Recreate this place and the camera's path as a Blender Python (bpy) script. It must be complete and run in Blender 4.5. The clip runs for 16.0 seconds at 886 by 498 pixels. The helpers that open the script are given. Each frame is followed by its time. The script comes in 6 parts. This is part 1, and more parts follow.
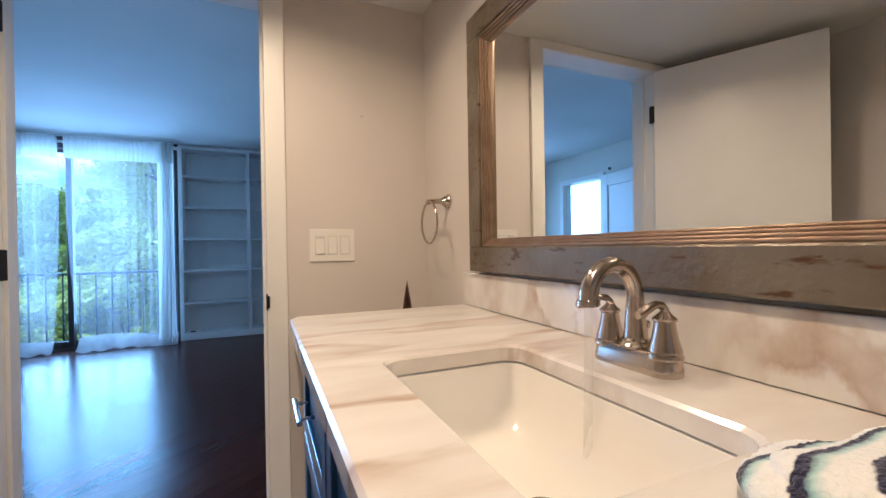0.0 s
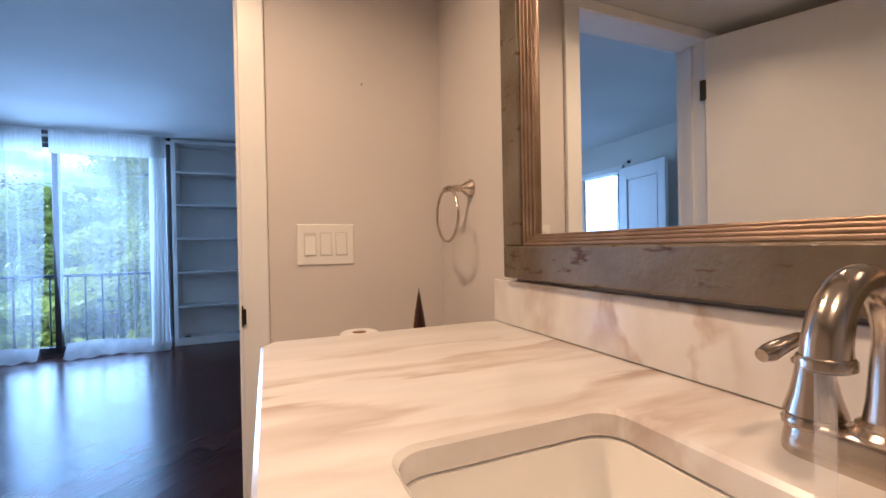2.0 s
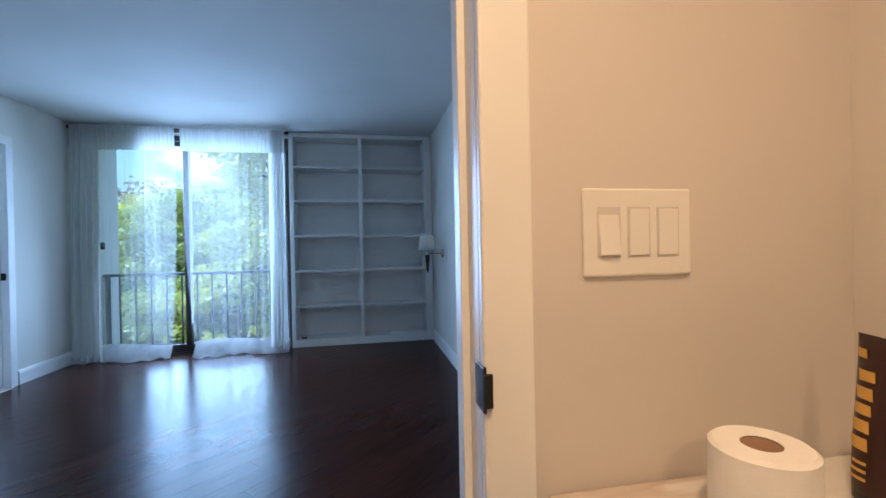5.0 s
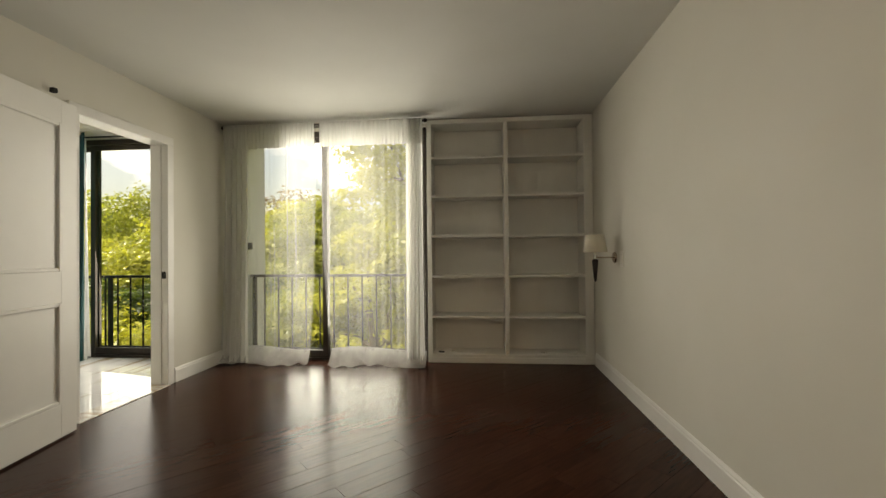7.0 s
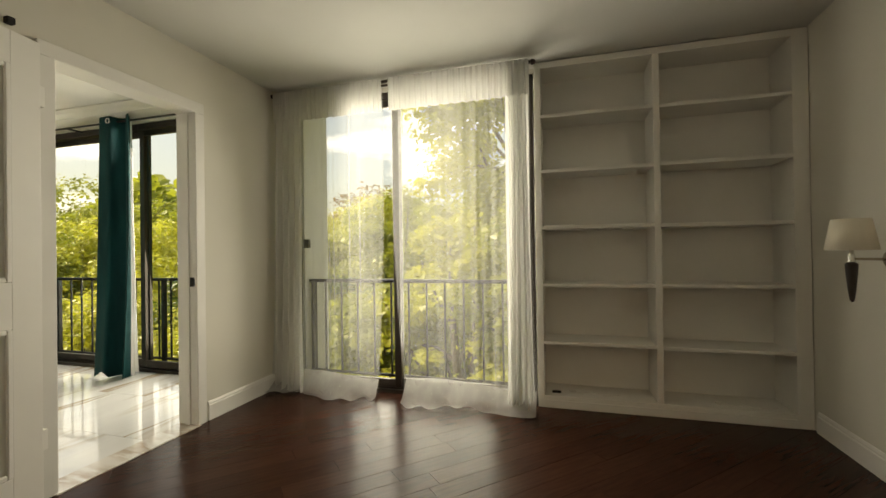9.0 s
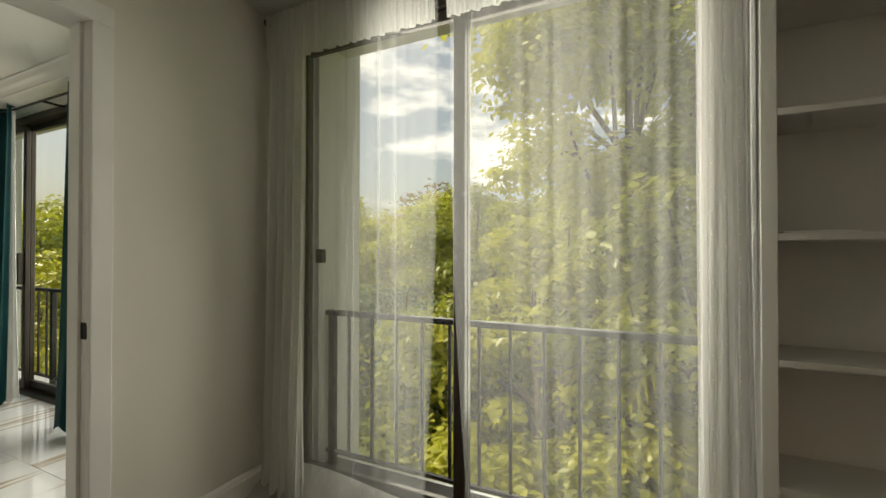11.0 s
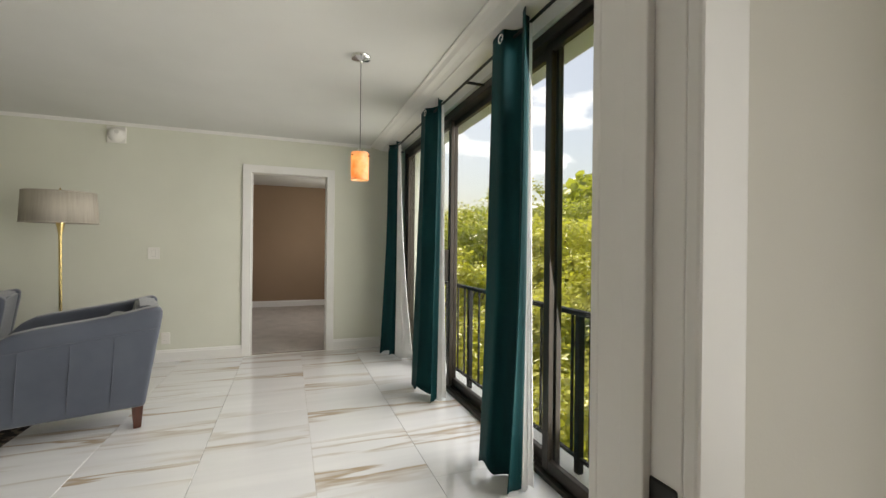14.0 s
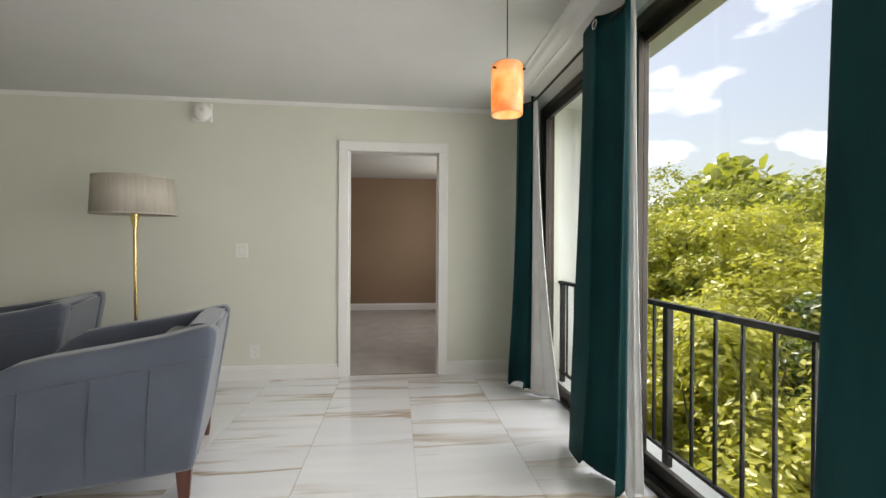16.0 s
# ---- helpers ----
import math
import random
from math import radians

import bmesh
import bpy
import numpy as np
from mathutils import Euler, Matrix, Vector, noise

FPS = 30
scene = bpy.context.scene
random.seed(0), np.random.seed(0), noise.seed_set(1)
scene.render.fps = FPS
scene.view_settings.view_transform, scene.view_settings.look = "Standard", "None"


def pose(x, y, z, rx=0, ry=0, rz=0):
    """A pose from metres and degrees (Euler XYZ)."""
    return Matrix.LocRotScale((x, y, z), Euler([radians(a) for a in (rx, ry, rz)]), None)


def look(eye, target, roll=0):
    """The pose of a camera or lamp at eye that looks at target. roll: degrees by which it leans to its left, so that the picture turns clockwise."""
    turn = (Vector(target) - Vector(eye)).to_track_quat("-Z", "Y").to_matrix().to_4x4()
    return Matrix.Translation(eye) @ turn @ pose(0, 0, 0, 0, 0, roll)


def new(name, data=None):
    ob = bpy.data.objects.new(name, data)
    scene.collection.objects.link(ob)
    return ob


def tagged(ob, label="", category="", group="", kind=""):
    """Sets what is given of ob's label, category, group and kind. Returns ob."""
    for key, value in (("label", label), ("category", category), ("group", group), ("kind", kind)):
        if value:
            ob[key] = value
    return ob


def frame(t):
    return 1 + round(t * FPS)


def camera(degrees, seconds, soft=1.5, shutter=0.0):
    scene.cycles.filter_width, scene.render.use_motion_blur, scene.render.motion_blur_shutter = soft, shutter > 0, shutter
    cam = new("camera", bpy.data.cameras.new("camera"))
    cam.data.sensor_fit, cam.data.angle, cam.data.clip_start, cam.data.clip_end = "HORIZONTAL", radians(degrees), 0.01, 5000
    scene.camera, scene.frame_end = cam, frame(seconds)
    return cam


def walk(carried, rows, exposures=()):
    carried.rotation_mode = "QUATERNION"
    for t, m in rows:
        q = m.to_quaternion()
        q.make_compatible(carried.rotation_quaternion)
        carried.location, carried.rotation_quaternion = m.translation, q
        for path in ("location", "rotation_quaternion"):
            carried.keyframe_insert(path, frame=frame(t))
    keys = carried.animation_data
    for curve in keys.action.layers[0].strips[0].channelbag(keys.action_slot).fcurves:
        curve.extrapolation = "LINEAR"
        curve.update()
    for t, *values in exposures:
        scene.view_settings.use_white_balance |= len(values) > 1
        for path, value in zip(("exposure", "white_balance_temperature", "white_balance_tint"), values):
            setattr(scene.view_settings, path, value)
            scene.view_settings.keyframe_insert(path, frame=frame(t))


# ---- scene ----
cam = camera(93.2, 16.0)
PATH = [
    (0, (0.087, -0.024, 1.109), (0.88, 1.812, 1.101), -0.9),
    (0.5, (0.114, 0.059, 1.103), (0.905, 1.896, 1.093), -0.9),
    (1, (0.143, 0.139, 1.1), (0.93, 1.978, 1.091), -1.0),
    (1.5, (0.162, 0.209, 1.103), (0.944, 2.05, 1.094), -1.0),
    (2, (0.168, 0.286, 1.11), (0.941, 2.131, 1.098), -1.1),
    (2.5, (0.164, 0.373, 1.106), (0.928, 2.222, 1.095), -1.0),
    (3, (0.148, 0.484, 1.109), (0.892, 2.34, 1.096), -1.0),
    (3.5, (0.116, 0.617, 1.112), (0.822, 2.489, 1.099), -1.0),
    (4, (0.078, 0.753, 1.097), (0.713, 2.649, 1.086), -1.0),
    (4.5, (0.023, 0.92, 1.105), (0.542, 2.852, 1.093), -1.1),
    (5, (-0.047, 1.069, 1.108), (0.326, 3.034, 1.098), -1.1),
    (5.2, (-0.079, 1.128, 1.102), (0.245, 3.102, 1.112), -1.0),
    (7.3, (-0.351, 2.008, 1.085), (-0.615, 3.99, 1.109), -0.7),
    (7.5, (-0.38, 2.106, 1.088), (-0.692, 4.081, 1.111), -0.8),
    (8, (-0.472, 2.355, 1.095), (-0.878, 4.313, 1.114), -0.8),
    (8.5, (-0.552, 2.67, 1.103), (-1.038, 4.61, 1.118), -0.7),
    (9, (-0.673, 3.0, 1.105), (-1.223, 4.922, 1.116), -0.8),
    (9.2, (-0.722, 3.125, 1.118), (-1.298, 5.04, 1.127), -0.8),
    (11.3, (-1.287, 4.515, 1.212), (-2.213, 6.288, 1.226), -0.0),
    (11.5, (-1.353, 4.59, 1.214), (-2.327, 6.337, 1.225), -0.1),
    (12, (-1.599, 4.734, 1.216), (-2.733, 6.381, 1.232), 0.1),
    (12.5, (-1.856, 4.793, 1.211), (-3.206, 6.269, 1.23), 0.4),
    (13, (-2.155, 4.814, 1.211), (-3.73, 6.047, 1.23), 0.7),
    (13.5, (-2.396, 4.782, 1.213), (-4.153, 5.737, 1.218), 0.6),
    (14, (-2.649, 4.787, 1.206), (-4.527, 5.475, 1.205), 0.6),
    (14.5, (-2.943, 4.8, 1.19), (-4.883, 5.287, 1.181), 0.5),
    (15, (-3.246, 4.806, 1.184), (-5.214, 5.162, 1.176), 0.4),
    (15.5, (-3.573, 4.796, 1.177), (-5.553, 5.071, 1.166), 0.3),
    (16, (-3.906, 4.82, 1.169), (-5.894, 5.038, 1.161), 0.3),
]
walk(cam, [(t, look(eye, target, roll)) for t, eye, target, roll in PATH],
     exposures=[(0.0, 0.48, 3600, 4), (1.0, 0.44, 3760, 10), (3.0, 0.42, 3930, 12), (4.0, 0.45, 3960, 9), (4.5, 0.5, 4000, 7), (5.2, 0.52, 4300, 8), (7.3, 0.35, 8600, 10), (9.2, 0.26, 8900, 8),
                (11.3, -0.40, 7600, 7), (12.5, -0.48, 7000, 9), (13.0, -0.12, 7150, 11), (13.5, 0.12, 7150, 17), (14.0, 0.14, 7200, 14), (14.5, 0.13, 7000, 15), (16.0, 0.22, 6850, 15)])

# ---------------------------------------------------------------- world, sun, lights
SUN_AZ, SUN_EL = radians(256), radians(56)
world = bpy.data.worlds.new("sky")
scene.world = world
world.use_nodes = True
wn, wl = world.node_tree.nodes, world.node_tree.links
wn.clear()
sky = wn.new("ShaderNodeTexSky")
sky.sky_type, sky.sun_disc, sky.sun_elevation, sky.sun_rotation = "NISHITA", False, SUN_EL, SUN_AZ
sky.dust_density, sky.air_density = 3.5, 1.2
coord = wn.new("ShaderNodeTexCoord")
mapn = wn.new("ShaderNodeMapping")
mapn.inputs["Scale"].default_value = (1.0, 1.0, 2.6)
mapn.inputs["Location"].default_value = (0.35, 0.1, 0.0)
cloud = wn.new("ShaderNodeTexNoise")
cloud.inputs["Scale"].default_value, cloud.inputs["Detail"].default_value = 4.4, 7.0
ramp = wn.new("ShaderNodeValToRGB")
ramp.color_ramp.elements[0].position, ramp.color_ramp.elements[1].position = 0.53, 0.63
ramp.color_ramp.elements[0].color = (0.17, 0.17, 0.17, 1)
mixw = wn.new("ShaderNodeMix")
mixw.data_type = "RGBA"
mixw.inputs[7].default_value = (10.5, 10.5, 10.8, 1)
bg, wout = wn.new("ShaderNodeBackground"), wn.new("ShaderNodeOutputWorld")
bg.inputs["Strength"].default_value = 0.15
wl.new(coord.outputs["Generated"], mapn.inputs["Vector"])
wl.new(mapn.outputs["Vector"], cloud.inputs["Vector"])
wl.new(cloud.outputs["Fac"], ramp.inputs["Fac"])
wl.new(ramp.outputs["Color"], mixw.inputs[0])
wl.new(sky.outputs["Color"], mixw.inputs[6])
wl.new(mixw.outputs[2], bg.inputs["Color"])
wl.new(bg.outputs["Background"], wout.inputs["Surface"])


def lamp(name, kind, m, energy, color=(1, 1, 1), size=1.0, size_y=None, angle=None, spread=180):
    data = bpy.data.lights.new(name, kind)
    data.energy, data.color = energy, color
    if kind == "AREA":
        data.shape, data.size, data.size_y, data.spread = "RECTANGLE", size, size_y or size, radians(spread)
    elif kind == "POINT":
        data.shadow_soft_size = size
    if angle:
        data.angle = radians(angle)
    ob = new(name, data)
    ob.matrix_world = m
    return ob


sun_dir = Vector((math.sin(SUN_AZ) * math.cos(SUN_EL), math.cos(SUN_AZ) * math.cos(SUN_EL), math.sin(SUN_EL)))
lamp("sun", "SUN", look(sun_dir * 20, (0, 0, 0)), 5.0, (1.0, 0.95, 0.86), angle=0.6)
# area lamps for daylight in the two window openings
lamp("daylight_bedroom", "AREA", look((-1.83, 6.48, 1.25), (-0.38, 3.67, 0.72)), 53, (0.95, 0.98, 1.0), 1.25, 2.1, spread=160)
lamp("daylight_living", "AREA", look((-5.3, 6.24, 1.25), (-6.0, 3.2, 0.75)), 84, (0.95, 0.98, 1.0), 4.1, 2.1, spread=130)
# added fill that brightens the carpeted room from an unseen window
lamp("far_room_fill", "AREA", look((-9.95, 6.2, 1.55), (-9.95, 3.0, 0.9)), 26, (0.95, 0.98, 1.0), 1.8, 1.2)
# unseen ceiling lamp, placed from the towel ring's shadow; the second is added fill
lamp("bath_lamp", "AREA", look((0.05, 1.0, 2.06), (0.06, 1.0, 0.0)), 8.7, (1.0, 0.485, 0.145), 0.11, 0.11, spread=158)
lamp("bath_fill", "AREA", look((0.05, 0.0, 2.06), (0.06, 0.0, 0.0)), 8.8, (1.0, 0.485, 0.145), 0.11, 0.11, spread=165)


# ---------------------------------------------------------------- materials
def material(name, base, rough=0.5, metal=0.0, base2=None, scale=6.0, detail=6.0, bump=0.0, bump_scale=80.0,
             stretch=(1, 1, 1), spec=0.5, coat=0.0, lo=0.35, hi=0.65, space="Object", sheen=0.0, rough2=None, rnd=0.0):
    m = bpy.data.materials.new(name)
    m.use_nodes = True
    n, l = m.node_tree.nodes, m.node_tree.links
    b = n["Principled BSDF"]
    b.inputs["Roughness"].default_value, b.inputs["Metallic"].default_value = rough, metal
    b.inputs["Specular IOR Level"].default_value = spec
    b.inputs["Coat Weight"].default_value, b.inputs["Coat Roughness"].default_value = coat, 0.06
    b.inputs["Sheen Weight"].default_value = sheen
    c = n.new("ShaderNodeTexCoord")
    mp = n.new("ShaderNodeMapping")
    mp.inputs["Scale"].default_value = stretch
    l.new(c.outputs[space], mp.inputs["Vector"])
    if base2:
        t = n.new("ShaderNodeTexNoise")
        t.inputs["Scale"].default_value, t.inputs["Detail"].default_value = scale, detail
        l.new(mp.outputs["Vector"], t.inputs["Vector"])
        r = n.new("ShaderNodeValToRGB")
        r.color_ramp.elements[0].position, r.color_ramp.elements[1].position = lo, hi
        r.color_ramp.elements[0].color, r.color_ramp.elements[1].color = (*base, 1), (*base2, 1)
        l.new(t.outputs["Fac"], r.inputs["Fac"])
        out = r.outputs["Color"]
        if rnd:
            oi, hsv, mr = n.new("ShaderNodeObjectInfo"), n.new("ShaderNodeHueSaturation"), n.new("ShaderNodeMapRange")
            mr.inputs["To Min"].default_value, mr.inputs["To Max"].default_value = 1 - rnd, 1 + rnd
            l.new(oi.outputs["Random"], mr.inputs["Value"])
            l.new(mr.outputs["Result"], hsv.inputs["Value"])
            l.new(out, hsv.inputs["Color"])
            out = hsv.outputs["Color"]
        l.new(out, b.inputs["Base Color"])
        if rough2 is not None:
            q = n.new("ShaderNodeMapRange")
            q.inputs["To Min"].default_value, q.inputs["To Max"].default_value = rough, rough2
            l.new(t.outputs["Fac"], q.inputs["Value"])
            l.new(q.outputs["Result"], b.inputs["Roughness"])
    else:
        b.inputs["Base Color"].default_value = (*base, 1)
    if bump:
        t2, bp = n.new("ShaderNodeTexNoise"), n.new("ShaderNodeBump")
        t2.inputs["Scale"].default_value, t2.inputs["Detail"].default_value = bump_scale, 4.0
        bp.inputs["Strength"].default_value, bp.inputs["Distance"].default_value = bump, 0.004
        l.new(mp.outputs["Vector"], t2.inputs["Vector"])
        l.new(t2.outputs["Fac"], bp.inputs["Height"])
        l.new(bp.outputs["Normal"], b.inputs["Normal"])
    return m


M_BEDWALL = material("bedroom_paint", (0.70, 0.68, 0.61), 0.6, base2=(0.74, 0.72, 0.655), scale=1.3, bump=0.06, bump_scale=220)
M_LIVWALL = material("living_paint", (0.685, 0.69, 0.59), 0.55, base2=(0.735, 0.74, 0.64), scale=1.1, bump=0.06, bump_scale=220)
M_BATHWALL = material("bath_paint", (0.63, 0.59, 0.55), 0.55, base2=(0.67, 0.63, 0.59), scale=1.5, bump=0.06, bump_scale=240)
M_CEIL = material("ceiling_paint", (0.63, 0.63, 0.60), 0.8, base2=(0.68, 0.68, 0.65), scale=1.2, bump=0.10, bump_scale=160)
M_TRIM = material("trim_gloss_paint", (0.80, 0.79, 0.76), 0.35, base2=(0.84, 0.83, 0.80), scale=3.0, bump=0.03, bump_scale=60)
M_SHELF = material("shelf_paint", (0.76, 0.75, 0.71), 0.45, base2=(0.82, 0.81, 0.77), scale=2.2, bump=0.05, bump_scale=90)
M_BROWN = material("brown_paint", (0.30, 0.205, 0.13), 0.7, base2=(0.33, 0.225, 0.145), scale=1.0, bump=0.06, bump_scale=200)
M_CARPET = material("carpet", (0.33, 0.29, 0.25), 0.95, base2=(0.42, 0.37, 0.32), scale=5.0, bump=0.9, bump_scale=300, sheen=0.3)
M_EXT = material("stucco", (0.78, 0.78, 0.76), 0.8, base2=(0.84, 0.84, 0.82), scale=4.0, bump=0.5, bump_scale=120)
M_PLANK = material("dark_wood", (0.034, 0.0145, 0.010), 0.22, base2=(0.056, 0.023, 0.015), lo=0.28, hi=0.75, scale=4.0, stretch=(1.2, 14, 1), bump=0.03, bump_scale=14, rnd=0.16, spec=0.09)
M_SUBFLOOR = material("dark_joint", (0.008, 0.005, 0.004), 0.7)
M_GROUT = material("grout", (0.66, 0.64, 0.60), 0.8, base2=(0.58, 0.56, 0.53), scale=9)
M_NICKEL = material("brushed_nickel", (0.52, 0.46, 0.38), 0.2, 1.0, bump=0.03, bump_scale=300)
M_CHROME = material("chrome", (0.82, 0.82, 0.82), 0.08, 1.0)
M_BRASS = material("brass", (0.72, 0.55, 0.26), 0.22, 1.0, base2=(0.66, 0.49, 0.22), scale=8)
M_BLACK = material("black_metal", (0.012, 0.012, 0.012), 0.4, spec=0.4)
M_BRONZE = material("bronze_aluminium", (0.045, 0.036, 0.030), 0.38, 0.5, base2=(0.065, 0.052, 0.043), scale=12, stretch=(1, 1, 0.1))
M_RAIL = material("railing_paint", (0.018, 0.017, 0.017), 0.6, base2=(0.034, 0.031, 0.029), spec=0.25, scale=20, bump=0.1, bump_scale=90)
M_PORC = material("porcelain", (0.84, 0.82, 0.78), 0.10, coat=0.6, base2=(0.86, 0.84, 0.80), scale=2)
M_PLASTIC = material("white_plastic", (0.80, 0.78, 0.73), 0.30, base2=(0.82, 0.80, 0.75), scale=5)
M_NAVY = material("navy_lacquer", (0.010, 0.045, 0.14), 0.30, base2=(0.014, 0.06, 0.18), scale=4, coat=0.2)
M_TEAL = material("teal_fabric", (0.001, 0.036, 0.041), 0.7, base2=(0.002, 0.056, 0.062), scale=9, stretch=(1, 1, 0.2), bump=0.3, bump_scale=500, spec=0.2)
M_LINING = material("white_lining", (0.80, 0.80, 0.80), 0.85, base2=(0.86, 0.86, 0.86), scale=9, bump=0.2, bump_scale=400)
M_SOFA = material("grey_blue_fabric", (0.055, 0.066, 0.092), 0.62, base2=(0.075, 0.088, 0.118), scale=3.5, bump=0.22, bump_scale=260, sheen=0.35)
M_LEGS = material("mahogany", (0.050, 0.014, 0.008), 0.3, base2=(0.09, 0.028, 0.015), scale=6, stretch=(3, 3, 0.6), coat=0.3)
M_SHADE = material("linen_shade", (0.40, 0.36, 0.30), 0.9, base2=(0.47, 0.43, 0.36), scale=40, stretch=(1, 1, 0.06), bump=0.25, bump_scale=220)
M_PAPER = material("tissue", (0.82, 0.80, 0.77), 0.95, base2=(0.86, 0.84, 0.81), scale=30, bump=0.25, bump_scale=200)
M_CARD = material("cardboard", (0.30, 0.19, 0.11), 0.9)
M_DARKWOOD = material("dark_stained_wood", (0.018, 0.010, 0.008), 0.35, base2=(0.03, 0.016, 0.012), scale=8)
M_SCONCE = material("sconce_fabric", (0.74, 0.69, 0.58), 0.85, base2=(0.78, 0.73, 0.62), scale=40, stretch=(1, 1, 0.1))
M_BARK = material("bark", (0.10, 0.075, 0.055), 0.9, base2=(0.19, 0.155, 0.12), scale=8, stretch=(3, 3, 0.5), bump=1.0, bump_scale=25)
M_SOIL = material("soil", (0.10, 0.075, 0.05), 0.95, base2=(0.06, 0.09, 0.03), scale=0.8, bump=0.8, bump_scale=6)
M_TUBE = material("brown_tube", (0.030, 0.009, 0.006), 0.3, base2=(0.040, 0.012, 0.008), scale=5)
M_YELLOW = material("yellow_print", (0.70, 0.42, 0.03), 0.4)


def mirror_glass():
    m = bpy.data.materials.new("mirror_glass")
    m.use_nodes = True
    b = m.node_tree.nodes["Principled BSDF"]
    b.inputs["Base Color"].default_value = (0.88, 0.89, 0.88, 1)
    b.inputs["Metallic"].default_value, b.inputs["Roughness"].default_value = 1.0, 0.008
    return m


def pane_glass():
    m = bpy.data.materials.new("window_glass")
    m.use_nodes = True
    n, l = m.node_tree.nodes, m.node_tree.links
    n.remove(n["Principled BSDF"])
    t, g, mx, f = n.new("ShaderNodeBsdfTransparent"), n.new("ShaderNodeBsdfGlossy"), n.new("ShaderNodeMixShader"), n.new("ShaderNodeMapRange")
    lw = n.new("ShaderNodeLayerWeight")
    pw = n.new("ShaderNodeMath")
    pw.operation = "POWER"
    pw.inputs[1].default_value = 4.0
    l.new(lw.outputs["Facing"], pw.inputs[0])
    l.new(pw.outputs[0], f.inputs["Value"])
    t.inputs["Color"].default_value = (0.93, 0.95, 0.94, 1)
    g.inputs["Roughness"].default_value = 0.01
    f.inputs["To Min"].default_value, f.inputs["To Max"].default_value = 0.015, 0.25
    l.new(f.outputs[0], mx.inputs[0])
    l.new(t.outputs[0], mx.inputs[1])
    l.new(g.outputs[0], mx.inputs[2])
    l.new(mx.outputs[0], n["Material Output"].inputs["Surface"])
    return m


def sheer_cloth(name, thin, thick, scale, pleat=0.0):
    m = bpy.data.materials.new(name)
    m.use_nodes = True
    n, l = m.node_tree.nodes, m.node_tree.links
    n.remove(n["Principled BSDF"])
    t, d, s = n.new("ShaderNodeBsdfTransparent"), n.new("ShaderNodeBsdfDiffuse"), n.new("ShaderNodeBsdfTranslucent")
    d.inputs["Color"].default_value = s.inputs["Color"].default_value = (0.86, 0.86, 0.84, 1)
    add, mx = n.new("ShaderNodeMixShader"), n.new("ShaderNodeMixShader")
    add.inputs[0].default_value = 0.5
    c, w, mr = n.new("ShaderNodeTexCoord"), n.new("ShaderNodeTexNoise"), n.new("ShaderNodeMapRange")
    mp = n.new("ShaderNodeMapping")
    mp.inputs["Scale"].default_value = (9, 9, 0.5)
    w.inputs["Scale"].default_value, w.inputs["Detail"].default_value = scale, 3.0
    mr.inputs["To Min"].default_value, mr.inputs["To Max"].default_value = thin, thick
    mr.inputs["From Min"].default_value, mr.inputs["From Max"].default_value = 0.3, 0.7
    l.new(c.outputs["Object"], mp.inputs["Vector"])
    l.new(mp.outputs["Vector"], w.inputs["Vector"])
    l.new(w.outputs["Fac"], mr.inputs["Value"])
    # small woven dots on a diagonal lattice
    dm, fr, sb, le, lt, ad = n.new("ShaderNodeMapping"), n.new("ShaderNodeVectorMath"), n.new("ShaderNodeVectorMath"), n.new("ShaderNodeVectorMath"), n.new("ShaderNodeMath"), n.new("ShaderNodeMath")
    dm.inputs["Rotation"].default_value, dm.inputs["Scale"].default_value = (0, radians(45), 0), (19, 0.0, 19)
    fr.operation, sb.operation, le.operation, lt.operation, ad.operation = "FRACTION", "SUBTRACT", "LENGTH", "LESS_THAN", "MULTIPLY_ADD"
    sb.inputs[1].default_value = (0.5, 0.0, 0.5)
    lt.inputs[1].default_value, ad.inputs[1].default_value = 0.032, 0.4
    l.new(c.outputs["Object"], dm.inputs["Vector"])
    l.new(dm.outputs["Vector"], fr.inputs[0])
    l.new(fr.outputs[0], sb.inputs[0])
    l.new(sb.outputs[0], le.inputs[0])
    l.new(le.outputs["Value"], lt.inputs[0])
    l.new(lt.outputs[0], ad.inputs[0])
    # narrow upright folds, where the cloth lies double
    pm, pn, pr, pa = n.new("ShaderNodeMapping"), n.new("ShaderNodeTexNoise"), n.new("ShaderNodeMapRange"), n.new("ShaderNodeMath")
    pm.inputs["Scale"].default_value = (44, 0.0, 0.2)
    pn.inputs["Scale"].default_value, pn.inputs["Detail"].default_value = 1.0, 1.0
    pr.inputs["From Min"].default_value, pr.inputs["From Max"].default_value, pr.inputs["To Max"].default_value = 0.56, 0.70, pleat
    l.new(c.outputs["Object"], pm.inputs["Vector"])
    l.new(pm.outputs["Vector"], pn.inputs["Vector"])
    l.new(pn.outputs["Fac"], pr.inputs["Value"])
    l.new(mr.outputs["Result"], pa.inputs[0])
    l.new(pr.outputs["Result"], pa.inputs[1])
    l.new(pa.outputs[0], ad.inputs[2])
    l.new(ad.outputs[0], mx.inputs[0])
    l.new(d.outputs[0], add.inputs[1])
    l.new(s.outputs[0], add.inputs[2])
    l.new(t.outputs[0], mx.inputs[1])
    l.new(add.outputs[0], mx.inputs[2])
    l.new(mx.outputs[0], n["Material Output"].inputs["Surface"])
    return m


